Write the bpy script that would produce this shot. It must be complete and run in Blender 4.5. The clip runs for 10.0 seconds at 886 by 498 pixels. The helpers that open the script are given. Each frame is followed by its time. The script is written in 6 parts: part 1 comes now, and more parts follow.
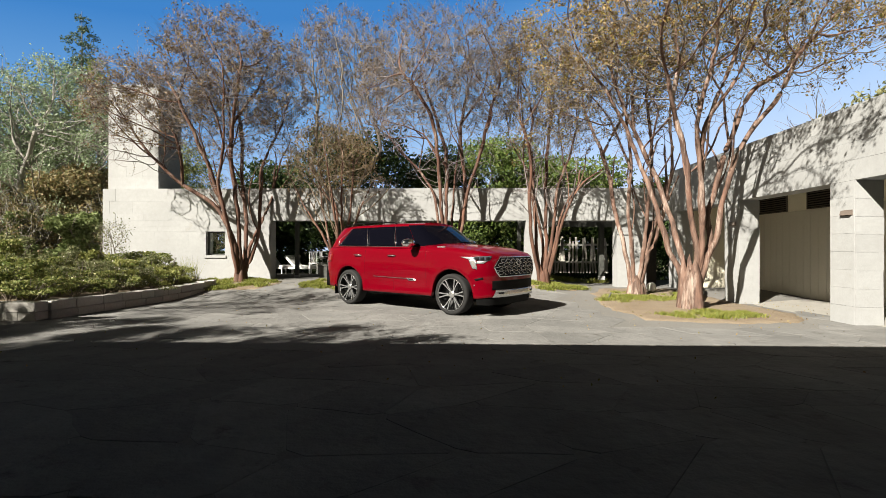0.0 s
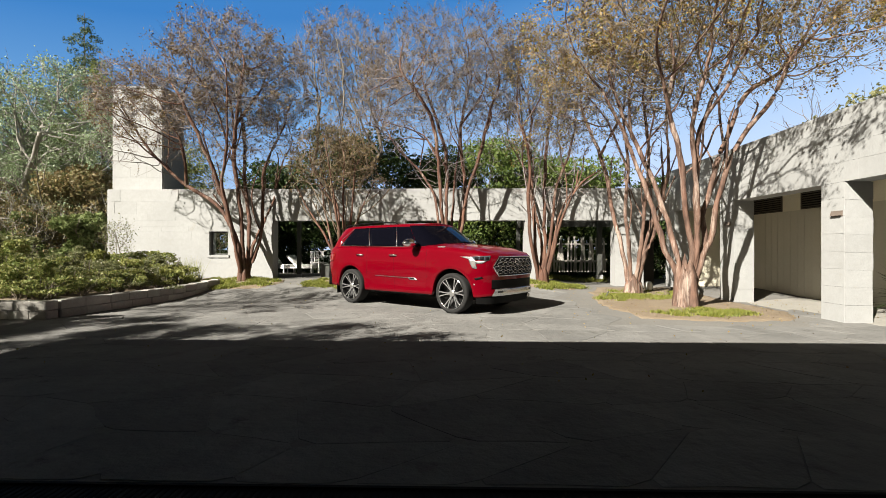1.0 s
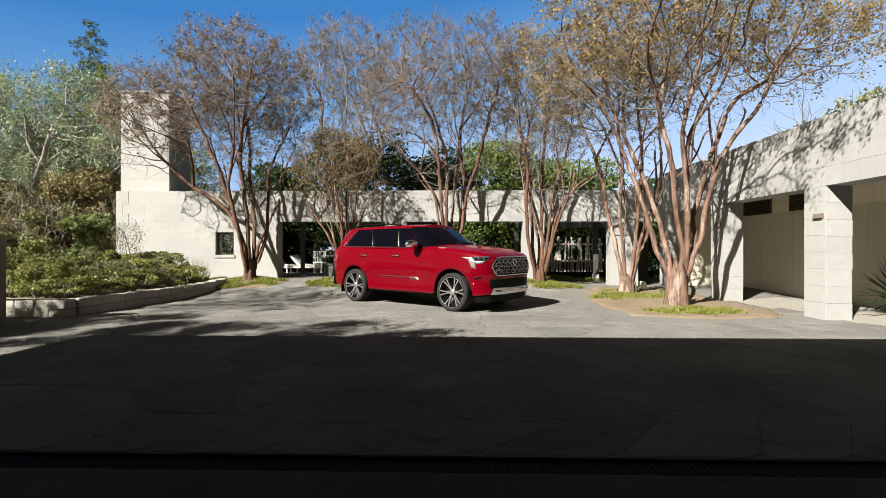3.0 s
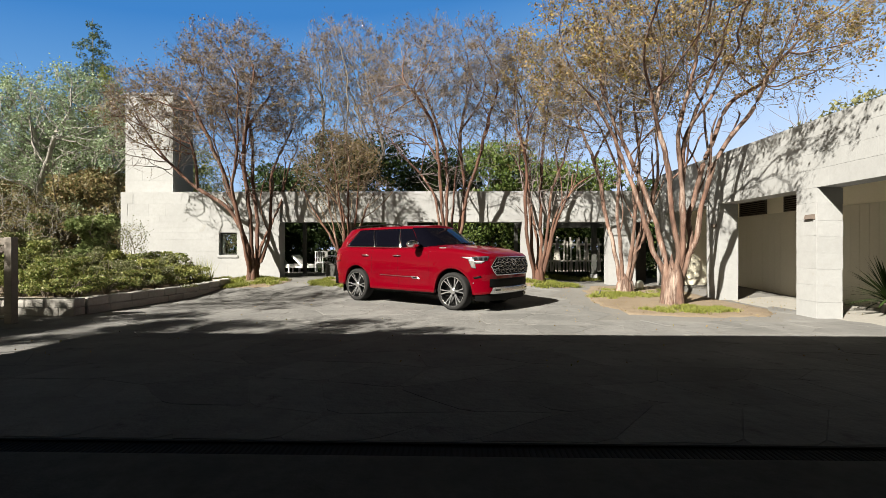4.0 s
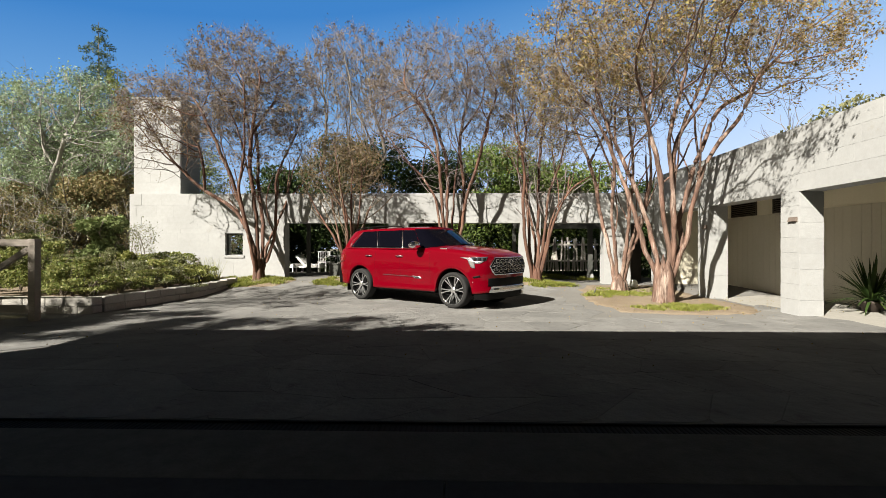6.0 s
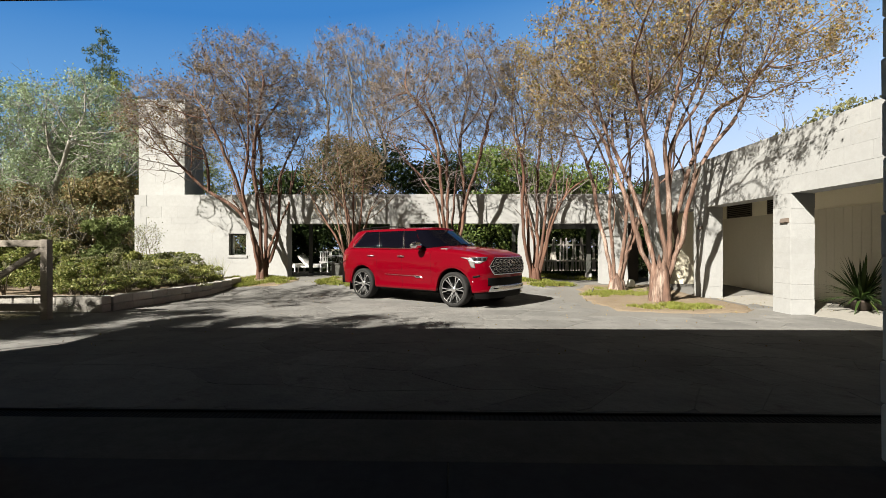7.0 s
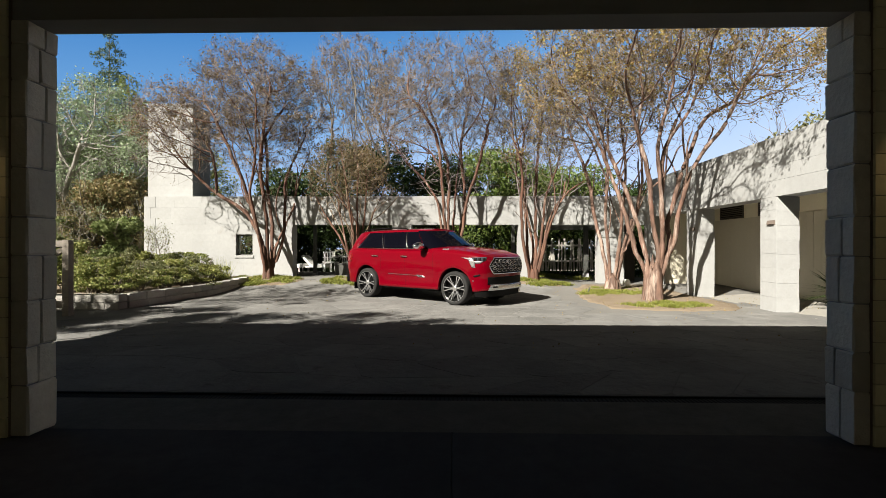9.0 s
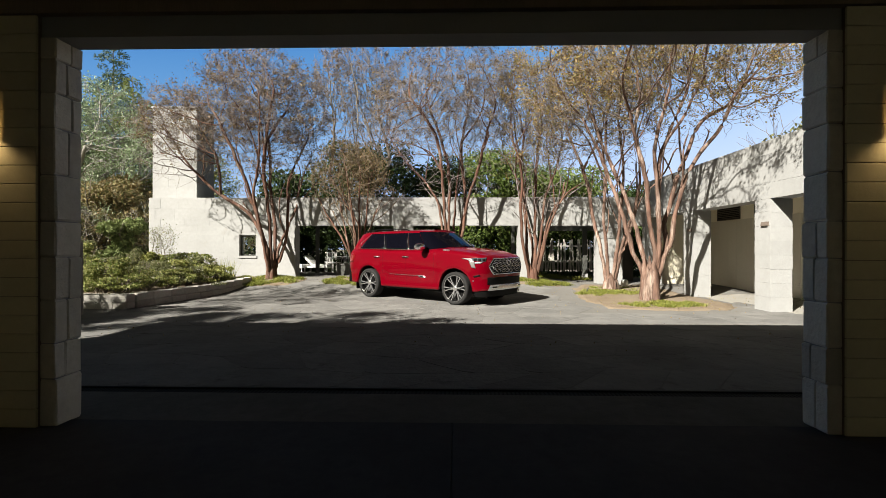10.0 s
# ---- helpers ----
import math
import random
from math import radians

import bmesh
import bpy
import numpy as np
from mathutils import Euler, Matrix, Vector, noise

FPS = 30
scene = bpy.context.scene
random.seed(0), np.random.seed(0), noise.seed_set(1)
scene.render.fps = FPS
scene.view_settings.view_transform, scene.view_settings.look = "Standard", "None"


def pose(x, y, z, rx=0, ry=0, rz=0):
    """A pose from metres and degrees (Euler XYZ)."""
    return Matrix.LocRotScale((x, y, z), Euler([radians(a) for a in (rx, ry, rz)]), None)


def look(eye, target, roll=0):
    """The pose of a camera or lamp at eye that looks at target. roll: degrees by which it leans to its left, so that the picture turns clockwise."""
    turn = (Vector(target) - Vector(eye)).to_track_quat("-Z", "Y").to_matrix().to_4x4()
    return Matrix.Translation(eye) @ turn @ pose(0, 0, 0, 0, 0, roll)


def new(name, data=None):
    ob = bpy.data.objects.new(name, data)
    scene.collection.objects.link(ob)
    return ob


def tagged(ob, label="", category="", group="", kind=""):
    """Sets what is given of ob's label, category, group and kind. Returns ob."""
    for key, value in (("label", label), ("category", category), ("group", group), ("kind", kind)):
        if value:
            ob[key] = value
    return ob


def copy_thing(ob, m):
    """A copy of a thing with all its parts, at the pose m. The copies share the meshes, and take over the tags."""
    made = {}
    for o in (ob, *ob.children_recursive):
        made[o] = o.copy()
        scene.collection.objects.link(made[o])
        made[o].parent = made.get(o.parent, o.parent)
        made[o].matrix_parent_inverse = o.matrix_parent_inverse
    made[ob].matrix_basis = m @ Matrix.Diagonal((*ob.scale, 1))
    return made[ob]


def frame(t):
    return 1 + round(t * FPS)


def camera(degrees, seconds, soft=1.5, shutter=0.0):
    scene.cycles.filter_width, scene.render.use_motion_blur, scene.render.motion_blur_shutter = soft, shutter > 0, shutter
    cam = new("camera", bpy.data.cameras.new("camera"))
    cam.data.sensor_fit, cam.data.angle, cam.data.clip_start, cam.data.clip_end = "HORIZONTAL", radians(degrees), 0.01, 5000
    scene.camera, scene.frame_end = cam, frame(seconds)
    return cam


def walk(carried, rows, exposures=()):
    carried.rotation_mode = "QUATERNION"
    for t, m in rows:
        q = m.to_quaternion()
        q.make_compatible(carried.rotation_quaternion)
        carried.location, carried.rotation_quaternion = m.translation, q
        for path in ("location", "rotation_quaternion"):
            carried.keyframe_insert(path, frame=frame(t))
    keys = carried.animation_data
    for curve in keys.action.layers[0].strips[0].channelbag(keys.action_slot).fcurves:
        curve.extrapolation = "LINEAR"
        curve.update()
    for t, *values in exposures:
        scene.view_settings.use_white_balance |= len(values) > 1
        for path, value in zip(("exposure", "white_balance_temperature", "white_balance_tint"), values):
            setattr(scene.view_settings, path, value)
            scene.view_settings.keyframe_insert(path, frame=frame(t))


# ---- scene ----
cam = camera(86.9, 10.0, soft=0.6)
ROWS = [
    (0.0, 0.000, 0.000, 1.283, 1.49, 0.20, -0.08),
    (0.5, -0.005, -0.105, 1.294, 1.47, 0.13, -0.06),
    (1.0, -0.008, -0.211, 1.302, 1.46, 0.07, -0.04),
    (1.5, -0.010, -0.316, 1.312, 1.45, 0.03, -0.03),
    (2.0, -0.013, -0.424, 1.318, 1.42, 0.01, -0.03),
    (2.5, -0.019, -0.530, 1.325, 1.39, 0.01, -0.04),
    (4.0, -0.036, -0.858, 1.332, 1.36, 0.00, -0.03),
    (4.5, -0.037, -0.966, 1.340, 1.35, -0.02, -0.03),
    (5.0, -0.038, -1.082, 1.350, 1.34, -0.05, -0.03),
    (5.5, -0.042, -1.199, 1.359, 1.33, -0.07, -0.02),
    (7.0, -0.068, -1.572, 1.374, 1.28, -0.09, -0.02),
    (7.5, -0.077, -1.699, 1.375, 1.27, -0.08, -0.03),
    (8.0, -0.083, -1.809, 1.373, 1.27, -0.07, -0.04),
    (8.5, -0.088, -1.922, 1.371, 1.28, -0.05, -0.05),
    (9.0, -0.089, -2.039, 1.371, 1.31, -0.02, -0.07),
    (9.5, -0.088, -2.153, 1.377, 1.35, -0.01, -0.07),
    (10.0, -0.084, -2.267, 1.387, 1.39, 0.00, -0.07),
]
EXPOSURE = 1.5
walk(cam, [(t, pose(x, y, z, 90 + pitch, roll, yaw)) for t, x, y, z, yaw, pitch, roll in ROWS],
     [(0.0, EXPOSURE, 6950, 10), (10.0, EXPOSURE, 6950, 10)])

# ---- sky and sun ----
SUN_FROM = Vector((-0.90, -0.97, 1.0))
world = bpy.data.worlds.new("sky")
scene.world = world
world.use_nodes = True
wn = world.node_tree
wn.nodes.clear()
sky = wn.nodes.new("ShaderNodeTexSky")
sky.sky_type = "NISHITA"
sky.sun_disc = False
sky.sun_elevation = math.atan2(SUN_FROM.z, SUN_FROM.xy.length)
sky.sun_rotation = math.atan2(SUN_FROM.x, SUN_FROM.y) % (2 * math.pi)
sky.air_density, sky.dust_density, sky.ozone_density = 0.35, 0.5, 1.0
back = wn.nodes.new("ShaderNodeBackground")
back.inputs["Strength"].default_value = 0.018
wout = wn.nodes.new("ShaderNodeOutputWorld")
tint = wn.nodes.new("ShaderNodeMix")
tint.data_type, tint.blend_type = "RGBA", "MULTIPLY"
tint.inputs[0].default_value = 1.0
tint.inputs[7].default_value = (1.25, 1.02, 0.60, 1)
wn.links.new(sky.outputs[0], tint.inputs[6])
wn.links.new(tint.outputs[2], back.inputs[0])
wn.links.new(back.outputs[0], wout.inputs[0])
sun = new("sun", bpy.data.lights.new("sun", "SUN"))
sun.data.energy, sun.data.angle, sun.data.color = 5.0, radians(0.5), (1.0, 0.968, 0.91)
sun.matrix_world = look(SUN_FROM * 30, (0, 0, 0))


# ---- materials ----
def material(name):
    m = bpy.data.materials.new(name)
    m.use_nodes = True
    nt = m.node_tree
    nt.nodes.clear()
    out = nt.nodes.new("ShaderNodeOutputMaterial")
    bsdf = nt.nodes.new("ShaderNodeBsdfPrincipled")
    nt.links.new(bsdf.outputs[0], out.inputs[0])
    return m, nt, bsdf


def ramp(nt, fac, stops):
    r = nt.nodes.new("ShaderNodeValToRGB")
    el = r.color_ramp.elements
    while len(el) < len(stops):
        el.new(0.5)
    for e, (p, c) in zip(el, stops):
        e.position, e.color = p, (*c, 1)
    nt.links.new(fac, r.inputs[0])
    return r.outputs[0]


def noise_tex(nt, vec, scale, detail=4, rough=0.55):
    n = nt.nodes.new("ShaderNodeTexNoise")
    n.inputs["Scale"].default_value, n.inputs["Detail"].default_value, n.inputs["Roughness"].default_value = scale, detail, rough
    nt.links.new(vec, n.inputs["Vector"])
    return n.outputs["Fac"]


def mixed(nt, kind, fac, a, b):
    x = nt.nodes.new("ShaderNodeMix")
    x.data_type, x.blend_type = "RGBA", kind
    if isinstance(fac, (int, float)):
        x.inputs["Factor"].default_value = fac
    else:
        nt.links.new(fac, x.inputs["Factor"])
    for slot, v in (("A", a), ("B", b)):
        sock = [s for s in x.inputs if s.name == slot and s.type == "RGBA"][0]
        if isinstance(v, tuple):
            sock.default_value = (*v, 1)
        else:
            nt.links.new(v, sock)
    return [s for s in x.outputs if s.type == "RGBA"][0]


def surface(name, c0, c1, c2=None, big=0.7, fine=14.0, rough=0.8, bump=0.25, bump_scale=40.0, dist=0.01,
            per_object=0.0, per_island=0.0, spec=0.4, metal=0.0, streak=0.6, stain=None, stretch=(1, 1, 1), coords="position"):
    """A surface that varies at two scales, with relief; c0..c2 its tones."""
    m, nt, b = material(name)
    if coords == "position":
        geo = nt.nodes.new("ShaderNodeNewGeometry")
        src = geo.outputs["Position"]
    else:
        tc = nt.nodes.new("ShaderNodeTexCoord")
        src = tc.outputs["Object"]
    mp = nt.nodes.new("ShaderNodeMapping")
    mp.inputs["Scale"].default_value = stretch
    nt.links.new(src, mp.inputs[0])
    v = mp.outputs[0]
    a = noise_tex(nt, v, big, 5)
    f = noise_tex(nt, v, fine, 6, 0.65)
    col = ramp(nt, a, [(0.3, c0), (0.7, c1)])
    col = mixed(nt, "MIX", ramp(nt, f, [(0.35, (0, 0, 0)), (0.75 if streak < 0.7 else 0.62, (streak,) * 3)]), col, c2 or c0)
    if stain:
        s = noise_tex(nt, v, stain[1], 6, 0.7)
        col = mixed(nt, "MIX", ramp(nt, s, [(stain[2], (0, 0, 0)), (stain[2] + 0.12, (stain[3],) * 3)]), col, stain[0])
    for amount, socket in ((per_object, "o"), (per_island, "i")):
        if amount:
            if socket == "o":
                r = nt.nodes.new("ShaderNodeObjectInfo").outputs["Random"]
            else:
                r = nt.nodes.new("ShaderNodeNewGeometry").outputs["Random Per Island"]
            col = mixed(nt, "MULTIPLY", 1.0, col, ramp(nt, r, [(0, (1 - amount,) * 3), (1, (1 + amount * 0.4,) * 3)]))
    nt.links.new(col, b.inputs["Base Color"])
    b.inputs["Roughness"].default_value, b.inputs["Metallic"].default_value = rough, metal
    b.inputs["Specular IOR Level"].default_value = spec
    if bump:
        bm_ = nt.nodes.new("ShaderNodeBump")
        bm_.inputs["Strength"].default_value, bm_.inputs["Distance"].default_value = bump, dist
        nt.links.new(noise_tex(nt, v, bump_scale, 5, 0.6), bm_.inputs["Height"])
        nt.links.new(bm_.outputs[0], b.inputs["Normal"])
    return m


def plain(name, c, rough=0.5, metal=0.0, spec=0.5, coat=0.0, trans=0.0):
    m, nt, b = material(name)
    b.inputs["Base Color"].default_value = (*c, 1)
    b.inputs["Roughness"].default_value, b.inputs["Metallic"].default_value = rough, metal
    b.inputs["Specular IOR Level"].default_value = spec
    b.inputs["Coat Weight"].default_value = coat
    b.inputs["Coat Roughness"].default_value = 0.03
    b.inputs["Transmission Weight"].default_value = trans
    return m


def leafage(name, tones, rough=0.55):
    """Leaves whose tone changes from leaf to leaf."""
    m, nt, b = material(name)
    g = nt.nodes.new("ShaderNodeNewGeometry")
    n = len(tones) - 1
    col = ramp(nt, g.outputs["Random Per Island"], [(k / n, c) for k, c in enumerate(tones)])
    nt.links.new(col, b.inputs["Base Color"])
    b.inputs["Roughness"].default_value, b.inputs["Specular IOR Level"].default_value = rough, 0.3
    thin, both = nt.nodes.new("ShaderNodeBsdfTranslucent"), nt.nodes.new("ShaderNodeMixShader")
    both.inputs[0].default_value = 0.3
    nt.links.new(col, thin.inputs["Color"])
    nt.links.new(b.outputs[0], both.inputs[1])
    nt.links.new(thin.outputs[0], both.inputs[2])
    nt.links.new(both.outputs[0], [n for n in nt.nodes if n.type == "OUTPUT_MATERIAL"][0].inputs[0])
    return m


LIME = surface("pale limestone", (0.292, 0.299, 0.296), (0.333, 0.341, 0.338), (0.262, 0.265, 0.258), big=0.9, fine=9, rough=0.85, bump=0.35, bump_scale=25, dist=0.012, per_object=0.035, stain=((0.245, 0.224, 0.184), 2.2, 0.62, 0.45))
MORTAR = surface("lime mortar", (0.293, 0.299, 0.294), (0.325, 0.331, 0.326), big=1.5, fine=30, rough=0.95)
JAMB = surface("weathered limestone block", (0.64, 0.60, 0.51), (0.73, 0.69, 0.60), (0.53, 0.49, 0.41), big=2.0, fine=16, rough=0.9, bump=0.7, bump_scale=22, dist=0.02, per_object=0.18)
JAMB2 = surface("grey planter stone", (0.354, 0.34, 0.313), (0.435, 0.422, 0.388), (0.286, 0.272, 0.245), big=2.0, fine=14, rough=0.9, bump=0.6, bump_scale=22, dist=0.02, per_object=0.2)
STUCCO = surface("cream painted board", (0.7208, 0.6746, 0.5478), (0.767, 0.7208, 0.5927), (0.6746, 0.6283, 0.5029), big=0.8, fine=20, rough=0.75, bump=0.1)
# Kept pale as a reflector: walls and ceiling bounce light onto the door lining.
BOUNCE_CREAM = surface("pale cream bounce paint", (0.80, 0.74, 0.58), (0.84, 0.78, 0.63), (0.76, 0.70, 0.55), big=0.8, fine=20, rough=0.8, bump=0.1)
# Set dark so the eave bounces little light and the passage opening stays dark.
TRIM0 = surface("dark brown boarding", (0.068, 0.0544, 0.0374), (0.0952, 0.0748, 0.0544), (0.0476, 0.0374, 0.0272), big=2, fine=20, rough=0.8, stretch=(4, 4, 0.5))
FLAG = surface("grey flagstone", (0.1469, 0.1469, 0.1414), (0.2213, 0.2195, 0.2093), (0.093, 0.09207, 0.08835), big=0.9, fine=3.6, rough=0.95, spec=0.04, bump=0.9, bump_scale=8, dist=0.025, per_object=0.13, stain=((0.07589, 0.07087, 0.06324), 2.6, 0.585, 0.65))
JOINT = surface("sandy joint mortar", (0.1442, 0.1414, 0.133), (0.1906, 0.186, 0.173), (0.1051, 0.1023, 0.09486), big=0.6, fine=24, rough=0.95, spec=0.04, bump=0.4)
SOIL = surface("dry brown soil", (0.17, 0.129, 0.085), (0.231, 0.187, 0.133), (0.109, 0.0816, 0.0544), big=1.6, fine=26, rough=0.95, bump=0.8, bump_scale=35, dist=0.03)
LAND = surface("rough garden ground", (0.068, 0.068, 0.034), (0.116, 0.0952, 0.0544), (0.0476, 0.0544, 0.0204), big=0.3, fine=5, rough=0.95, bump=0.6)
BARK = surface("peeling tan bark", (0.158, 0.082, 0.057), (0.215, 0.14, 0.105), (0.048, 0.028, 0.020), big=4.0, fine=11, rough=0.8, streak=0.9, bump=0.6, bump_scale=14, stretch=(1, 1, 0.16), stain=((0.33, 0.26, 0.215), 6.5, 0.525, 0.9))
REDBARK = surface("reddish brown bark", (0.118, 0.052, 0.032), (0.165, 0.086, 0.056), (0.048, 0.025, 0.017), big=3.0, fine=9, rough=0.8, streak=0.9, bump=0.6, bump_scale=14, stretch=(1, 1, 0.16), stain=((0.29, 0.225, 0.175), 6.5, 0.56, 0.9))
LEAF_RUST = leafage("rusty leaves", [(0.163, 0.109, 0.0544), (0.129, 0.0952, 0.0476), (0.204, 0.143, 0.068), (0.116, 0.109, 0.0408)])
GREYBARK = surface("grey bark", (0.136, 0.116, 0.0884), (0.204, 0.177, 0.143), (0.0816, 0.068, 0.0544), big=3, fine=16, rough=0.9, bump=0.6, stretch=(1, 1, 0.3))
LEAF_BROWN = leafage("autumn leaves", [(0.21, 0.125, 0.045), (0.09, 0.058, 0.028), (0.30, 0.20, 0.065), (0.27, 0.215, 0.06), (0.13, 0.13, 0.035), (0.33, 0.24, 0.12), (0.24, 0.15, 0.05)])
LEAF_MAUVE = leafage("dry seed heads", [(0.17, 0.11, 0.065), (0.075, 0.05, 0.038), (0.24, 0.165, 0.09), (0.14, 0.11, 0.05), (0.20, 0.15, 0.07)])
LEAF_GREEN = leafage("dark green leaves", [(0.0238, 0.0476, 0.0122), (0.0408, 0.0748, 0.017), (0.0204, 0.0374, 0.0102), (0.0612, 0.0884, 0.0204)])
LEAF_LIME = leafage("light green leaves", [(0.085, 0.14, 0.03), (0.14, 0.20, 0.05), (0.065, 0.105, 0.022), (0.19, 0.22, 0.065)])
LEAF_FRESH = leafage("fresh green leaves", [(0.15, 0.20, 0.07), (0.21, 0.255, 0.10), (0.10, 0.14, 0.05), (0.25, 0.28, 0.12)])
LEAF_OLIVE = leafage("olive leaves", [(0.15, 0.155, 0.07), (0.21, 0.21, 0.10), (0.10, 0.11, 0.045), (0.25, 0.24, 0.12)])
LEAF_SAGE = leafage("grey green leaves", [(0.2322, 0.3136, 0.1733), (0.2924, 0.3675, 0.2363), (0.129, 0.1862, 0.084), (0.3096, 0.3675, 0.2205)])
LEAF_GOLD = leafage("gold and green leaves", [(0.25, 0.195, 0.095), (0.17, 0.17, 0.07), (0.28, 0.195, 0.10), (0.10, 0.11, 0.045), (0.30, 0.25, 0.15)])
GRASS = leafage("grass blades", [(0.17, 0.205, 0.035), (0.24, 0.25, 0.05), (0.10, 0.135, 0.025), (0.27, 0.24, 0.07)])
SHRUB = leafage("shrub leaves", [(0.1015, 0.147, 0.033), (0.1885, 0.217, 0.06), (0.29, 0.287, 0.105), (0.0522, 0.0812, 0.021)])
RED = plain("red car paint", (0.106, 0.0002, 0.0044), rough=0.34, coat=0.6, spec=0.03)
BLACK = plain("black plastic", (0.004, 0.004, 0.004), rough=0.6, spec=0.08)


# ---- building blocks ----
def mesh_of(name, bm):
    me = bpy.data.meshes.new(name)
    bm.to_mesh(me)
    bm.free()
    return me


def part(name, bm, mat, parent=None, label="", smooth=False):
    """Links a bmesh, or a mesh, as one object under a thing."""
    me = bm if isinstance(bm, bpy.types.Mesh) else mesh_of(name, bm)
    if not me.materials:
        me.materials.append(mat)
    if smooth:
        for p in me.polygons:
            p.use_smooth = True
    ob = new(name, me)
    ob.parent = parent
    if label:
        ob["label"] = label
    return ob


def thing(name, m, label, category, group="", kind=""):
    ob = new(name)
    ob.matrix_world = m
    ob.empty_display_size = 0.2
    return tagged(ob, label, category, group, kind)


def box(bm, x0, x1, y0, y1, z0, z1, bevel=0.0, m=None):
    vs = [bm.verts.new(((x0, x1)[i & 1], (y0, y1)[i >> 1 & 1], (z0, z1)[i >> 2])) for i in range(8)]
    fs = [bm.faces.new([vs[i] for i in q]) for q in ((0, 2, 3, 1), (4, 5, 7, 6), (0, 1, 5, 4), (2, 6, 7, 3), (0, 4, 6, 2), (1, 3, 7, 5))]
    if bevel:
        es = list({e for f in fs for e in f.edges})
        vs = list({v for r in bmesh.ops.bevel(bm, geom=es, offset=bevel, segments=2, affect="EDGES", profile=0.6)["faces"] for v in r.verts} | {v for v in vs if v.is_valid})
    if m is not None:
        bmesh.ops.transform(bm, matrix=m, verts=[v for v in vs if v.is_valid])
    return bm


def boxes(*rows, bevel=0.0):
    bm = bmesh.new()
    for r in rows:
        box(bm, *r, bevel=bevel)
    return bm


def raw(name, verts, faces):
    me = bpy.data.meshes.new(name)
    me.from_pydata([tuple(v) for v in verts], [], faces)
    me.update()
    return me


def ground_z(x, y):
    """The court is level, and climbs a little to the loggia at its far side."""
    k = min(1, max(0, (y - 11.3) / 3.6))
    left = min(1, max(0, (4.6 - x) / 2.5))
    return 0.34 * k * k * (3 - 2 * k) * (0.35 + 0.65 * left)


# ---- ground ----
def ground():
    xs = sorted({-900, -300, -120, -60, -40, 40, 60, 120, 300, 900} | set(np.arange(-28, 28.1, 0.8).round(2)))
    ys = sorted({-300, -60, -20, -8, 60, 90, 200, 500, 1500} | set(np.arange(-4, 40.1, 0.8).round(2)))
    vs = [(x, y, ground_z(x, y) - 0.05) for y in ys for x in xs]
    n = len(xs)
    fs = [(j * n + i, j * n + i + 1, (j + 1) * n + i + 1, (j + 1) * n + i) for j in range(len(ys) - 1) for i in range(n - 1)]
    return tagged(part("ground", raw("ground", vs, fs), LAND), "dry garden earth reaching away behind the court", "ground", kind="structure")


def court():
    xs, ys = np.arange(-8.6, 9.41, 0.4), np.arange(2.35, 19.0, 0.4)
    vs = [(x, y, ground_z(x, y) - 0.0012) for y in ys for x in xs]
    n = len(xs)
    fs = [(j * n + i, j * n + i + 1, (j + 1) * n + i + 1, (j + 1) * n + i) for j in range(len(ys) - 1) for i in range(n - 1)]
    return tagged(part("pavement", raw("pavement", vs, fs), JOINT), "grey flagstone court with sandy joints", "pavement", kind="structure")


ground()
pavement = court()


def sky_backdrop():
    """The clear sky far behind the garden: deep blue above, paler low down and towards the east."""
    m = bpy.data.materials.new("clear blue sky")
    m.use_nodes = True
    nt = m.node_tree
    nt.nodes.clear()
    out, em = nt.nodes.new("ShaderNodeOutputMaterial"), nt.nodes.new("ShaderNodeEmission")
    geo, sep, mul, add = (nt.nodes.new("ShaderNode" + k) for k in ("NewGeometry", "SeparateXYZ", "Math", "Math"))
    nt.links.new(geo.outputs["Position"], sep.inputs[0])
    mul.operation, add.operation = "MULTIPLY", "MULTIPLY_ADD"
    mul.inputs[1].default_value = 1 / 480
    nt.links.new(sep.outputs["Z"], mul.inputs[0])
    add.inputs[1].default_value = -1 / 2600
    nt.links.new(sep.outputs["X"], add.inputs[0])
    nt.links.new(mul.outputs[0], add.inputs[2])
    col = ramp(nt, add.outputs[0], [(0.0, (0.25, 0.31, 0.455)), (0.35, (0.15, 0.232, 0.365)), (0.65, (0.058, 0.145, 0.285)), (1.0, (0.016, 0.082, 0.225))])
    nt.links.new(col, em.inputs["Color"])
    nt.links.new(em.outputs[0], out.inputs[0])
    a = np.radians(np.arange(-70, 71, 5))
    vs = [(900 * math.sin(k), 900 * math.cos(k), z) for z in (-30, 180, 350, 520) for k in a]
    n = len(a)
    fs = [(j * n + i, j * n + i + 1, (j + 1) * n + i + 1, (j + 1) * n + i) for j in range(3) for i in range(n - 1)]
    return tagged(part("backdrop", raw("backdrop", vs, fs), m), "clear deep blue sky far behind the garden", "sky", kind="structure")


sky_backdrop()

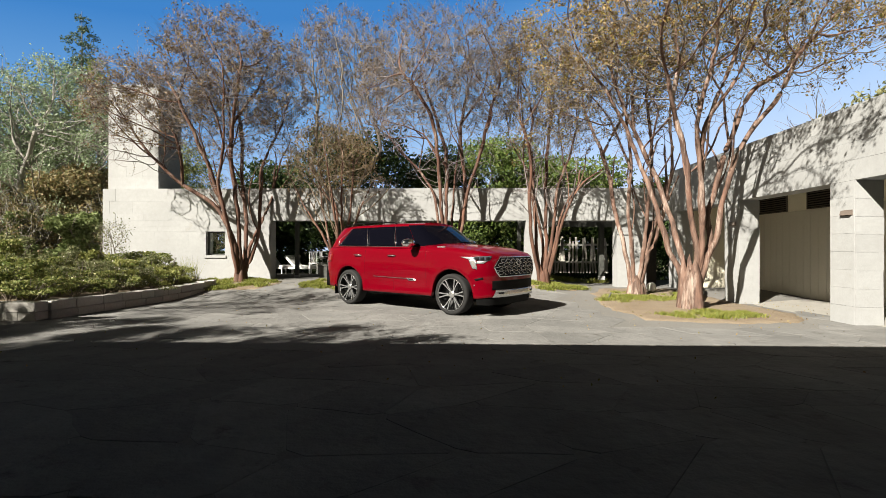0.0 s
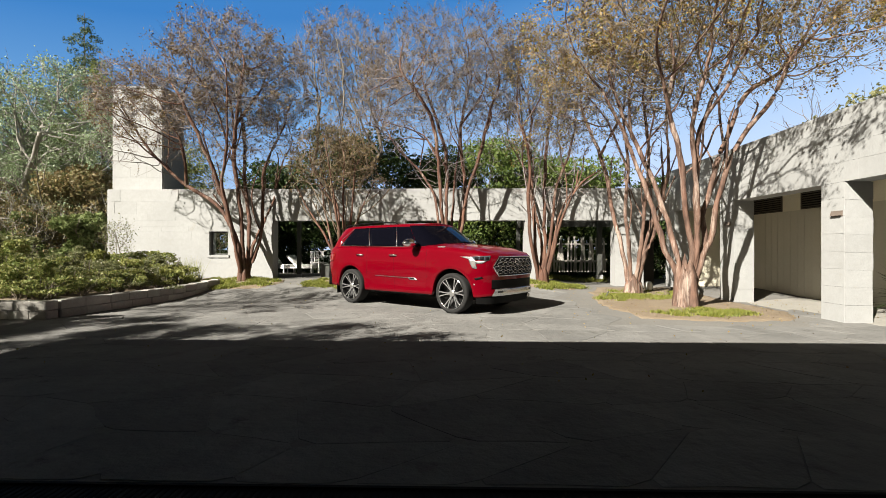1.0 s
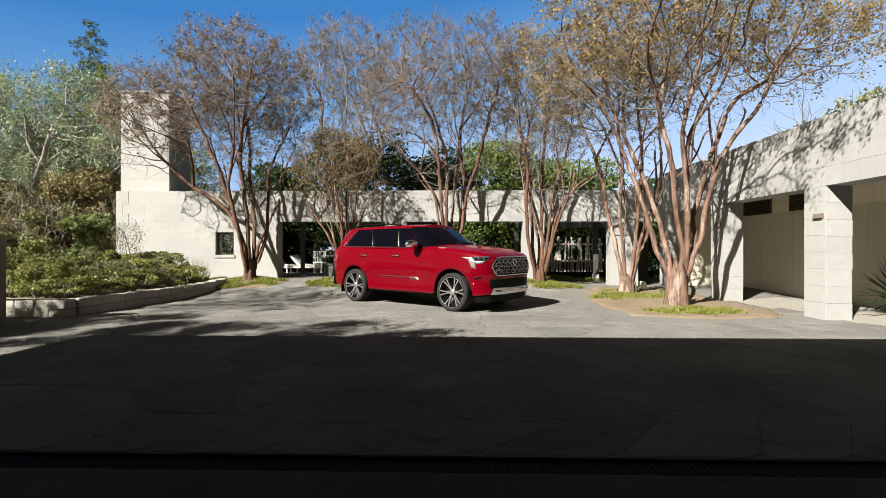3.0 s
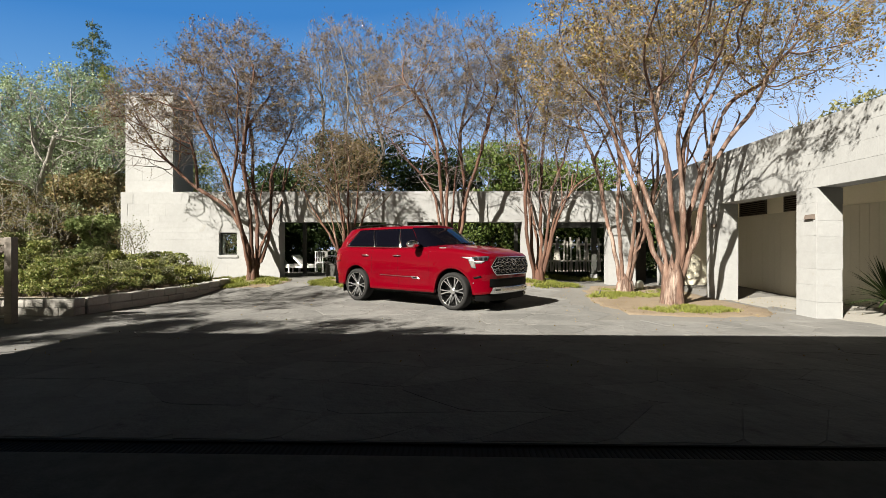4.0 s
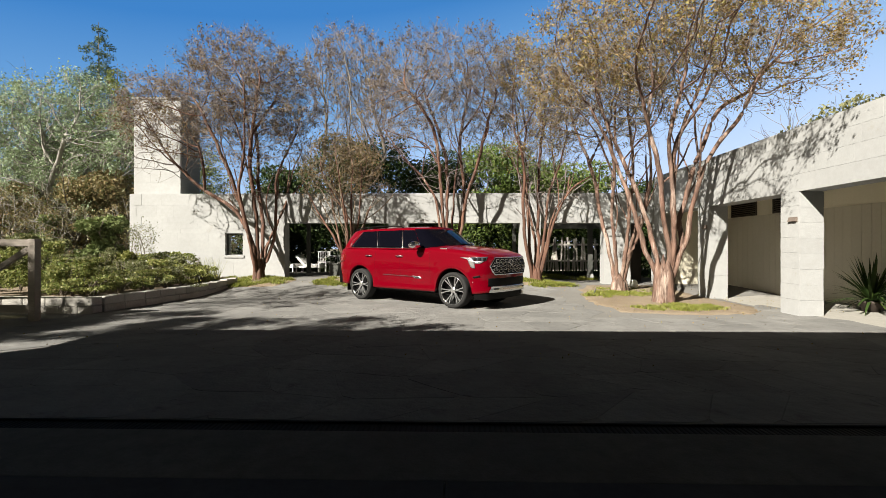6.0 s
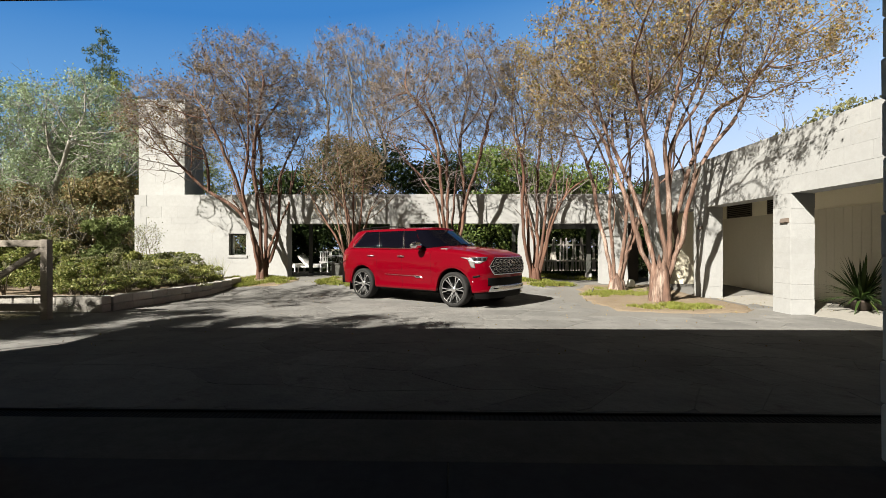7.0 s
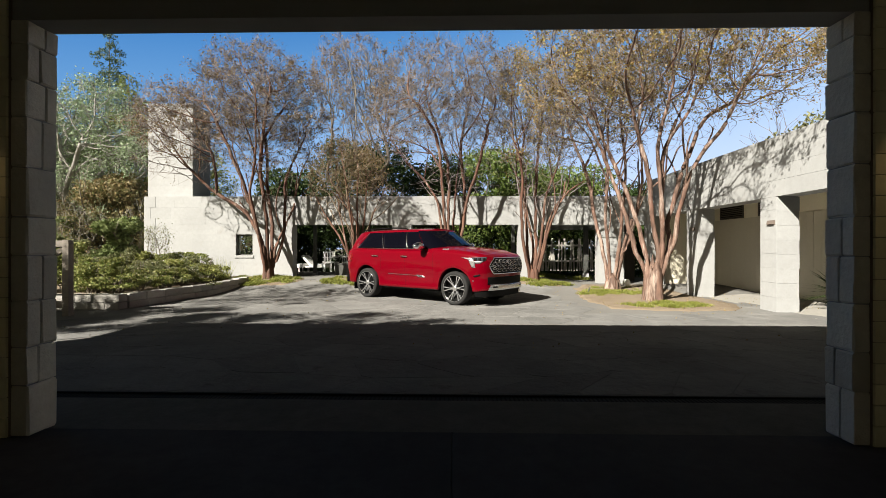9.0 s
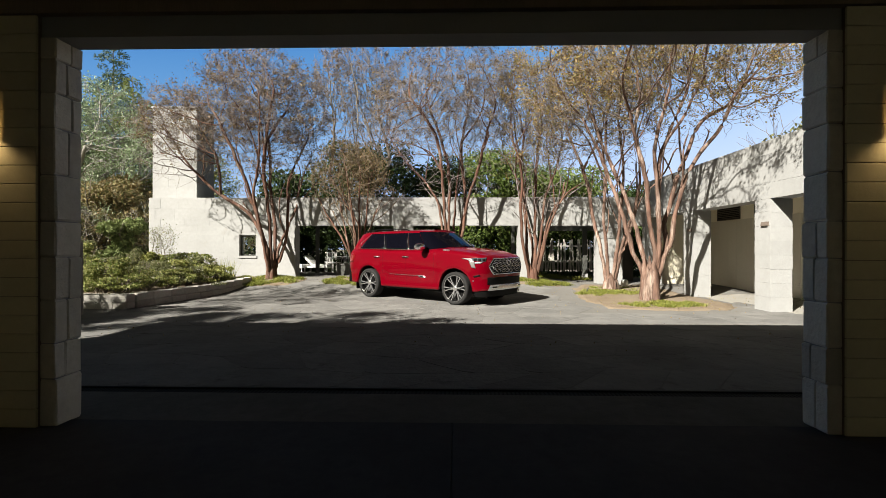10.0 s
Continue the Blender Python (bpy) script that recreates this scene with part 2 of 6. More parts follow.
# ---- walls ----
FAR, EAST, TOP, LINTEL = 15.16, 6.94, 3.31, 2.26
wall_north = tagged(part("wall_north", boxes(
    (-11.62, -8.18, FAR, FAR + 0.45, -0.1, TOP), (-7.55, -6.04, FAR, FAR + 0.45, -0.1, TOP),
    (-8.18, -7.55, FAR, FAR + 0.45, -0.1, 1.12), (-8.18, -7.55, FAR, FAR + 0.45, 1.9, TOP),
    (-6.04, 6.94, FAR, FAR + 0.45, LINTEL, TOP),
    (-2.35, -1.65, FAR, FAR + 0.45, -0.1, LINTEL), (2.28, 3.0, FAR, FAR + 0.45, -0.1, LINTEL),
    (5.2, 6.12, FAR, FAR + 0.45, -0.1, LINTEL)), MORTAR), "long pale limestone loggia wall with square openings", "wall", kind="structure")
tower = tagged(part("wall_tower", boxes((-11.72, -10.0, FAR + 0.35, FAR + 1.6, -0.1, 6.8)), MORTAR), "tall pale limestone chimney tower behind the wall", "tower", kind="structure")
tagged(part("trim", boxes((-11.76, -9.96, FAR + 0.30, FAR + 1.64, 6.8, 6.87), bevel=0.008), MORTAR), "thin stone coping on the tower", "coping", kind="structure")
wall_east = tagged(part("wall_east", boxes(
    (EAST, EAST + 0.45, 1.8, FAR, 2.52, 3.83), (EAST, EAST + 0.45, 8.29, 8.82, -0.1, 2.52), (EAST, EAST + 0.45, 11.59, 12.2, -0.1, 2.52),
    (EAST, EAST + 0.45, 14.75, FAR, -0.1, 2.52), (EAST, EAST + 0.45, 4.97, 5.5, -0.1, 2.52), (EAST, EAST + 0.45, 1.8, 2.3, -0.1, 2.52)), MORTAR),
    "white limestone arcade wall with deep square bays", "wall", kind="structure")
tagged(part("wall_bay", boxes((9.35, 9.55, 1.8, FAR + 0.4, -0.1, 3.6), (EAST + 0.46, 9.35, FAR, FAR + 0.2, -0.1, 3.6)), STUCCO), "cream boarded wall at the back of the bays", "wall", kind="structure")
# Added backing wall; its dark brown keeps the passage opening dark.
tagged(part("wall_passage", boxes((5.8, 7.0, FAR + 1.3, FAR + 1.5, -0.1, 3.2)), TRIM0), "dark backing wall added behind the passage opening", "wall", kind="structure")
tagged(part("ceiling_bay", boxes((EAST + 0.45, 9.35, 1.8, FAR + 0.4, 3.1, 3.25)), STUCCO), "cream ceiling over the bays", "ceiling", kind="structure")

# ---- garage round the camera ----
GX0, GX1, GY, GTOP = -3.08, 2.61, 1.39, 2.97
wall_south = tagged(part("wall_south", boxes(
    (-9.0, GX0, GY - 0.22, GY, -0.1, 3.85), (GX1, 9.0, GY - 0.22, GY, -0.1, 3.85), (GX0, GX1, GY - 0.22, GY, GTOP, 3.85)), MORTAR),
    "limestone garage front with a wide doorway", "wall", kind="structure")
# Unseen eave, added to set the court's shadow edge and darken the foreground.
tagged(part("roof_shade_eave", boxes((-9.0, 9.0, GY, 2.57, 3.70, 3.98)), TRIM0), "unseen boarded eave added to shade the court", "eave", kind="structure")
# Rear opening is unseen, added to light the lining; pale tone bounces it on.
tagged(part("wall_garage", boxes((-5.2, -5.0, -8.0, GY - 0.22, -0.1, 3.4), (4.6, 4.8, -8.0, GY - 0.22, -0.1, 3.4), (-5.2, 1.6, -8.2, -8.0, -0.1, 3.4), (3.9, 4.8, -8.2, -8.0, -0.1, 3.4), (1.6, 3.9, -8.2, -8.0, 2.2, 3.4)), BOUNCE_CREAM), "boarded garage side and back walls with an added rear opening for light", "wall", kind="structure")
tagged(part("ceiling_garage", boxes((-9.0, 9.0, -8.2, GY - 0.22, 3.4, 3.6)), BOUNCE_CREAM), "boarded garage ceiling in shadow", "ceiling", kind="structure")
tagged(part("floor_garage", boxes((-5.0, 4.6, -8.0, GY, -0.06, 0.045)), JOINT), "smooth concrete garage floor", "floor", kind="structure")


# ---- trees ----
def spline(ctrl, n):
    """Points at even arc length along a smooth curve through the controls."""
    c = np.array(ctrl, float)
    p = np.vstack([2 * c[0] - c[1], c, 2 * c[-1] - c[-2]])
    out = []
    for k in range(1, len(p) - 2):
        t = np.linspace(0, 1, 40, endpoint=False)[:, None]
        a, b, d, e = p[k - 1], p[k], p[k + 1], p[k + 2]
        out.append(0.5 * (2 * b + (d - a) * t + (2 * a - 5 * b + 4 * d - e) * t ** 2 + (3 * b - a - 3 * d + e) * t ** 3))
    out = np.vstack(out + [c[-1:]])
    s = np.concatenate([[0], np.cumsum(np.linalg.norm(np.diff(out, axis=0), axis=1))])
    q = np.linspace(0, s[-1], n)
    return np.stack([np.interp(q, s, out[:, k]) for k in range(out.shape[1])], 1), q


def tubes(lines, name):
    """One mesh from tapering polylines of (points, radii, sides)."""
    V, F, base = [], [], 0
    for pts, rad, sides in lines:
        pts = np.asarray(pts)
        d = np.gradient(pts, axis=0)
        d /= np.linalg.norm(d, axis=1)[:, None] + 1e-9
        ref = np.where(np.abs(d[:, 2:3]) > 0.9, np.array([[1.0, 0, 0]]), np.array([[0, 0, 1.0]]))
        u = np.cross(d, ref)
        u /= np.linalg.norm(u, axis=1)[:, None] + 1e-9
        w = np.cross(d, u)
        ang = np.arange(sides) * 2 * np.pi / sides
        ring = pts[:, None] + np.asarray(rad)[:, None, None] * (np.cos(ang)[None, :, None] * u[:, None] + np.sin(ang)[None, :, None] * w[:, None])
        V.append(ring.reshape(-1, 3))
        k = len(pts)
        i, j = np.meshgrid(np.arange(k - 1), np.arange(sides), indexing="ij")
        a = base + i * sides + j
        b = base + i * sides + (j + 1) % sides
        F.append(np.stack([a, b, b + sides, a + sides], -1).reshape(-1, 4))
        base += k * sides
    V, F = np.concatenate(V), np.concatenate(F)
    return quick_mesh(name, V, F)


def quick_mesh(name, V, F, smooth=True):
    me = bpy.data.meshes.new(name)
    n, k = F.shape
    me.vertices.add(len(V))
    me.vertices.foreach_set("co", np.ascontiguousarray(V, dtype=np.float32).ravel())
    me.loops.add(n * k)
    me.loops.foreach_set("vertex_index", np.ascontiguousarray(F, dtype=np.int32).ravel())
    me.polygons.add(n)
    me.polygons.foreach_set("loop_start", np.arange(0, n * k, k, dtype=np.int32))
    me.polygons.foreach_set("use_smooth", np.full(n, smooth))
    me.update(calc_edges=True)
    return me


def leaf_mesh(name, centres, size, rng, up=0.0, aspect=1.8):
    """Loose leaves, one four-sided blade each, turned at random."""
    c = np.asarray(centres)
    n = len(c)
    a = rng.normal(size=(n, 3))
    a[:, 2] += up
    a /= np.linalg.norm(a, axis=1)[:, None]
    b = np.cross(a, rng.normal(size=(n, 3)))
    b /= np.linalg.norm(b, axis=1)[:, None] + 1e-9
    s = size * rng.uniform(0.6, 1.3, size=(n, 1))
    q = np.stack([c - a * s * aspect / 2, c + b * s / 2, c + a * s * aspect / 2, c - b * s / 2], 1)
    return quick_mesh(name, q.reshape(-1, 3), np.arange(n * 4).reshape(n, 4), False)


def grow(rng, start, stems, height, lean, levels, r0, fork=24, shrink=0.76, lift=0.25, wander=0.12, twig=0.004, foot=0.1, rise=-0.12):
    """Polylines of a many-stemmed tree, and the points along its twigs."""
    lines, fine, twigs = [], [], []
    total = sum(shrink ** k for k in range(levels))

    def branch(p, d, level, length, r):
        n = 6 if level < 2 else 4
        pts, rad = [p], [r]
        for k in range(n):
            d = d + rng.normal(size=3) * wander * (0.6 if level == 0 else 1.0) + np.array([0, 0, lift * 0.25])
            d /= np.linalg.norm(d)
            pts.append(pts[-1] + d * length / n)
            rad.append(max(twig, r * (1 - 0.3 * (k + 1) / n)))
        (lines if level < 3 else fine).append((pts, rad, 8 if level < 2 else 6 if level < 3 else 5 if level < 4 else 3))
        if level >= levels - 2:
            twigs.extend(pts[1:])
        if level == levels - 1:
            return
        kids = 3 if (level in (1, 3, 4, 5) and rng.random() < 0.6) else 2
        turn = rng.uniform(0, 2 * np.pi)
        side = np.cross(d, [0.3, 0.5, 1.0])
        side /= np.linalg.norm(side)
        side2 = np.cross(d, side)
        for k in range(kids):
            a = radians(fork) * rng.uniform(0.55, 1.35)
            th = turn + 2 * np.pi * k / kids + rng.normal() * 0.4
            nd = d * np.cos(a) + (side * np.cos(th) + side2 * np.sin(th)) * np.sin(a)
            branch(pts[-1], nd, level + 1, length * shrink * rng.uniform(0.8, 1.2), rad[-1] * (0.78 if kids == 2 else 0.68))
        if level >= 2 and rng.random() < 0.7:
            q = int(rng.integers(1, n))
            a, th = radians(fork * 1.7), rng.uniform(0, 6.28)
            nd = d * np.cos(a) + (side * np.cos(th) + side2 * np.sin(th)) * np.sin(a)
            branch(pts[q], nd, min(levels - 1, level + 2), length * shrink * 0.8, rad[q] * 0.45)

    unit = height / total / 0.93
    for k in range(stems):
        th = 2 * np.pi * (k + rng.uniform(-0.3, 0.3)) / stems
        tilt = radians(lean) * rng.uniform(0.4, 1.25)
        d = np.array([np.cos(th) * np.sin(tilt), np.sin(th) * np.sin(tilt), np.cos(tilt)])
        off = np.array([np.cos(th), np.sin(th), 0]) * foot * rng.uniform(0.55, 0.95)
        branch(np.asarray(start) + off + [0, 0, rise], d, 0, unit * rng.uniform(0.95, 1.3), r0 * rng.uniform(0.7, 1.05))
    return lines, fine, np.array(twigs)


def limb(rng, knots, step):
    """A gently crooked limb through knots of (x, z), wandering a little in depth as it rises."""
    lean = rng.normal() * 0.16
    ctrl = [(x, lean * z + rng.normal() * 0.03, z) for x, z in knots]
    pts, arc = spline(ctrl, 60)
    pts, _ = spline(ctrl, max(6, int(arc[-1] / step)))
    return pts + rng.normal(size=pts.shape) * [0.020, 0.020, 0.0]


def reach(rng, stems, lean, blobs, count, step, kill, up, foot, rise, split, limbs=()):
    """Grows stems from the foot into the crown's volume, each twig towards the free space near it; limbs, where given, lead the way.
    Gives places, parents and the stem that each belongs to."""
    pos, par, own = [], [], []
    for k, knots in enumerate(limbs):
        for j, p in enumerate(limb(rng, knots, step)):
            pos.append(p)
            par.append(len(pos) - 2 if j else -1)
            own.append(k)
    mains = len(pos)
    for k in range(len(limbs)):
        spine = [i for i in range(mains) if own[i] == k]
        for q in rng.uniform(0.30, 0.80, 3):
            i = spine[int(q * (len(spine) - 2))]
            d = pos[i + 1] - pos[i]
            d = d / np.linalg.norm(d) + rng.normal(size=3) * [0.45, 0.45, 0.1]
            last, p = i, pos[i]
            for _ in range(int(rng.uniform(0.9, 2.0) / step)):
                d = d / np.linalg.norm(d) + rng.normal(size=3) * 0.09 + [0, 0, 0.06]
                p = p + d / np.linalg.norm(d) * step
                pos.append(p)
                par.append(last)
                own.append(k)
                last = len(pos) - 1
    for k in range(0 if limbs else stems):
        th = 2 * np.pi * (k + rng.uniform(-0.3, 0.3)) / stems
        tilt = radians(lean) * rng.uniform(0.35, 1.3)
        d = np.array([np.cos(th) * np.sin(tilt), np.sin(th) * np.sin(tilt), np.cos(tilt)])
        p = np.array([np.cos(th), np.sin(th), 0]) * foot * rng.uniform(0.55, 0.95) + [0, 0, rise]
        last, turn = -1, rng.normal(size=3) * 0.05
        for j in range(int(split * rng.uniform(0.75, 1.2) / step)):
            pos.append(p)
            par.append(last)
            own.append(k)
            last = len(pos) - 1
            if j % 5 == 4:
                turn = rng.normal(size=3) * 0.042
            d = d + turn + rng.normal(size=3) * 0.035 + [0, 0, 0.018]
            d /= np.linalg.norm(d)
            p = p + d * step
    b = np.array(blobs, float)
    w = b[:, 3] * b[:, 4] * b[:, 5]
    k = rng.choice(len(b), count, p=w / w.sum())
    d = rng.normal(size=(count, 3))
    d /= np.linalg.norm(d, axis=1)[:, None]
    goal = b[k, :3] + d * b[k, 3:] * rng.random((count, 1)) ** 0.42
    P = np.array(pos)
    dist = np.linalg.norm(goal[:, None] - P[None], axis=2)
    near, gap = dist.argmin(1), dist.min(1)
    used = np.zeros(len(P), int)
    for _ in range(110):
        if len(goal) == 0:
            break
        v = goal - P[near]
        v /= np.linalg.norm(v, axis=1)[:, None] + 1e-9
        tips, inv = np.unique(near, return_inverse=True)
        s = np.zeros((len(tips), 3))
        np.add.at(s, inv, v)
        s /= np.linalg.norm(s, axis=1)[:, None] + 1e-9
        s += rng.normal(size=s.shape) * 0.22 + [0, 0, up]
        s /= np.linalg.norm(s, axis=1)[:, None] + 1e-9
        fresh = P[tips] + s * step
        base = len(P)
        P = np.concatenate([P, fresh])
        used[tips] += 1
        used = np.concatenate([used, np.zeros(len(tips), int)])
        par.extend(tips.tolist())
        own.extend([own[i] for i in tips])
        dist = np.linalg.norm(goal[:, None] - fresh[None], axis=2)
        q, m = dist.argmin(1), dist.min(1)
        closer = m < gap
        near, gap = np.where(closer, base + q, near), np.where(closer, m, gap)
        keep = (gap > kill) & (used[near] < 4)
        goal, near, gap = goal[keep], near[keep], gap[keep]
    return P, np.array(par), np.array(own), len(pos)


def tree(name, x, y, stems, lean, split, blobs, count, seed, bark, leaf, leaves, size, label, step=0.16, kill=0.25, up=0.12, spread=0.09, z=None, group="",
         bole=0.2, bole_h=0.6, clump=0.5, twig=0.0055, power=2.35, twig_mat=None, sprays=3, spray=0.34, r0=0.045, limbs=(), tip=0.30, leaf_low=0.0, bare=0.0):
    """A many-stemmed tree that fills the crown given as blobs of (x, y, z, rx, ry, rz) about its foot."""
    rng = np.random.default_rng(seed)
    stems = len(limbs) or stems
    P, par, own, shoots = reach(rng, stems, lean, blobs, count, step, kill, up, bole * 0.62, bole_h * 0.6 - 0.12, split, limbs)
    n = len(P)
    lead = np.zeros(n, int)
    if limbs:
        nxt = [i for i in range(1, n) if par[i] == i - 1]
        run = next((i for i in range(1, n) if par[i] >= 0 and par[i] != i - 1), n)
        lead[[i for i in nxt if i < run]] = 1
    kids = [[] for _ in range(n)]
    load = np.zeros(n)
    for i in range(n - 1, -1, -1):
        if not kids[i]:
            load[i] = twig ** power
        if par[i] >= 0:
            kids[par[i]].append(i)
            load[par[i]] += load[i]
    rad = load ** (1 / power)
    if limbs:
        rad[:shoots] = np.maximum(rad[:shoots], r0 * 0.30)
    bold = [[] for _ in range(stems)]
    low = min(b[2] - b[5] for b in blobs)
    fine, tips = [], []
    todo = [(-1, i) for i in range(n) if par[i] < 0]
    while todo:
        prev, i = todo.pop()
        chain = [] if prev < 0 else [prev]
        while True:
            chain.append(i)
            if not kids[i]:
                tips.append(i)
                break
            ks = sorted(kids[i], key=lambda q: (-lead[q], -rad[q]))
            todo.extend((i, q) for q in ks[1:])
            i = ks[0]
        pts, r = P[chain].copy(), rad[chain].copy()
        if prev >= 0:
            r[0] = min(r[0], r[1] * 1.15)
        if len(pts) > 2:
            pts[1:-1] = 0.25 * pts[:-2] + 0.5 * pts[1:-1] + 0.25 * pts[2:]
        if len(pts) < 2 or P[chain[-1]][2] < low:
            continue
        if prev < 0:
            m = int(lead[chain].sum()) + 1 if limbs else min(len(r), int(split / step))
            r[:m] = np.maximum(np.minimum(r[:m], r0), r0 * np.linspace(1, tip if limbs else 0.42, m) * (1 + 0.10 * np.sin(np.arange(m) * 0.9 + own[i])))
        top = r[1] if prev >= 0 else r[0]
        if top > 0.017 or prev < 0:
            bold[own[chain[-1]]].append((pts, r, 9 if top > 0.04 else 6))
        else:
            fine.append((pts, r, 4 if top > 0.009 else 3))
    ends = []
    for i in tips:
        if P[i][2] < low:
            continue
        d0 = P[i] - P[par[i]]
        d0 /= np.linalg.norm(d0) + 1e-9
        full = min(1.0, max(0.0, (P[i][2] - bare) / 1.8)) if bare else 0.75
        for _ in range(int(sprays * (0.12 + 1.2 * full) + rng.random())):
            d = d0 + rng.normal(size=3) * 0.45 + [0, 0, 0.35]
            d /= np.linalg.norm(d)
            l = spray * rng.uniform(0.5, 1.2)
            mid = P[i] + d * l * 0.5 + rng.normal(size=3) * 0.03
            end = mid + (d + rng.normal(size=3) * 0.25) * l * 0.5
            fine.append(([P[i], mid, end], [twig * 0.7, twig * 0.55, twig * 0.35], 3))
            ends.append(end)
            ends.append(mid)
    for k in range(6):
        th = k * 1.047 + rng.uniform(-0.3, 0.3)
        r = bole * rng.uniform(0.42, 0.6)
        c, s = math.cos(th) * bole * 0.5, math.sin(th) * bole * 0.5
        top = bole_h * rng.uniform(0.8, 1.15)
        bold[k % stems].append(([(c * 1.5, s * 1.5, -0.2), (c * 1.15, s * 1.15, 0.02), (c, s, 0.3 * top), (c * rng.uniform(0.8, 1.1), s * rng.uniform(0.8, 1.1), 0.65 * top), (c * 1.05, s * 1.05, top)],
                                [r * 1.3, r * 1.12, r * 1.0, r * 0.85, r * 0.05], 9))
    t = thing(name, pose(x, y, ground_z(x, y) if z is None else z), label, "tree", group)
    for lines in filter(None, bold):
        part("stem", tubes(lines, "stem"), bark, t, "", True)
    tagged(part("twig", tubes(fine, "twig"), twig_mat or TWIG, t, "fine grey brown twigs", True), kind="stuff")
    ends = np.array(ends)
    dense = rng.random(len(ends)) < clump * (0.35 + 0.65 * (np.sin(ends[:, 0] * 2.1 + seed) * np.sin(ends[:, 2] * 2.6 + 1.7 * seed) * np.sin(ends[:, 1] * 2.3) > -0.12))
    homes = ends[dense & (ends[:, 2] > leaf_low + rng.normal(size=len(ends)) * 0.25)]
    pick = homes[rng.integers(0, len(homes), leaves)] + rng.normal(size=(leaves, 3)) * spread
    part("crown", leaf_mesh("crown", pick, size, rng), leaf, t)
    return t


TWIG_TAN = surface("tan twig bark", (0.17, 0.129, 0.0884), (0.224, 0.177, 0.122), (0.109, 0.0816, 0.0544), big=3, fine=9, rough=0.85, bump=0)
TWIG = surface("grey brown twig bark", (0.17, 0.145, 0.137), (0.235, 0.205, 0.193), (0.105, 0.087, 0.08), big=3, fine=9, rough=0.85, bump=0)
PALEBARK = surface("pale grey bark", (0.238, 0.2279, 0.2068), (0.3145, 0.301, 0.2772), (0.153, 0.1462, 0.1276), big=3, fine=16, rough=0.9, bump=0.5, stretch=(0.85, 0.86, 0.264))
MYRTLE = "trees along the court"
tree("crape_myrtle", -6.6, 14.25, 0, 0, 3.0, [(-0.5, -0.2, 5.9, 2.0, 2.0, 2.2), (-2.6, -0.4, 5.3, 1.7, 1.7, 1.4), (-3.4, -0.4, 5.4, 1.2, 1.2, 0.9), (0.9, 0, 5.6, 1.1, 1.6, 2.2), (-3.0, -0.6, 4.0, 1.3, 1.1, 0.7), (-0.2, -0.3, 3.9, 1.4, 1.2, 0.7), (-0.1, -0.2, 2.9, 1.2, 0.8, 0.5)], 4200, 1,
     REDBARK, LEAF_MAUVE, 24000, 0.037, "tall spreading crape myrtle with reddish stems and dry seed heads", group=MYRTLE, bole=0.19, bole_h=0.85, clump=0.2, spread=0.06, kill=0.2, twig=0.0062, r0=0.062, sprays=10, spray=0.42, leaf_low=3.4, bare=3.6, up=0.22, power=2.15, limbs=[
         [(-0.08, 0.3), (-0.16, 1.0), (-0.47, 1.75), (-0.83, 2.3), (-1.37, 2.7), (-2.1, 3.15), (-2.9, 3.9)],
         [(-0.06, 0.3), (-0.08, 1.1), (-0.36, 2.4), (-0.56, 3.3), (-0.88, 4.2), (-1.37, 5.5)],
         [(0.0, 0.3), (0.02, 1.1), (-0.2, 2.4), (-0.45, 3.5), (-0.65, 5.0), (-0.95, 6.0)],
         [(0.04, 0.3), (0.05, 1.2), (0.06, 2.4), (-0.03, 3.6), (0.15, 5.0), (0.5, 6.4)],
         [(0.07, 0.3), (0.12, 1.1), (0.42, 2.1), (0.6, 2.7), (0.7, 3.7), (0.96, 4.8)],
         [(0.12, 0.3), (0.33, 0.9), (0.50, 1.6), (0.55, 2.5), (0.52, 3.5), (1.2, 5.1)],
         [(-0.02, 0.3), (-0.12, 1.3), (-0.28, 2.9), (0.05, 4.2), (0.3, 6.0)]])
tree("crape_myrtle", -3.55, 14.3, 0, 0, 1.8, [(-0.25, -0.2, 3.55, 1.45, 1.3, 0.85), (-0.25, -0.2, 4.1, 1.1, 1.0, 0.65), (-0.9, -0.2, 3.0, 0.7, 0.8, 0.5), (0.6, -0.2, 3.1, 0.8, 0.8, 0.6)], 1500, 2,
     REDBARK, LEAF_RUST, 4500, 0.038, "small crape myrtle with rusty brown leaves", group=MYRTLE, bole=0.15, bole_h=0.35, clump=0.7, kill=0.17, twig=0.0062, r0=0.052, twig_mat=TWIG_TAN, sprays=7, spray=0.30, bare=2.5, limbs=[
         [(-0.05, 0.1), (-0.3, 1.0), (-0.75, 1.8), (-1.25, 2.55), (-1.5, 3.1)],
         [(-0.05, 0.1), (-0.28, 1.1), (-0.5, 2.1), (-0.65, 3.1)],
         [(0.0, 0.1), (-0.1, 1.2), (-0.2, 2.4), (-0.75, 3.4)],
         [(0.0, 0.1), (0.02, 1.3), (-0.02, 2.4), (-0.1, 3.6)],
         [(0.04, 0.1), (0.2, 1.3), (0.42, 2.4), (0.45, 3.3)],
         [(0.06, 0.1), (0.3, 1.1), (0.62, 2.3), (1.0, 3.1)],
         [(0.02, 0.1), (0.12, 1.5), (0.2, 2.6), (0.25, 3.6)]])
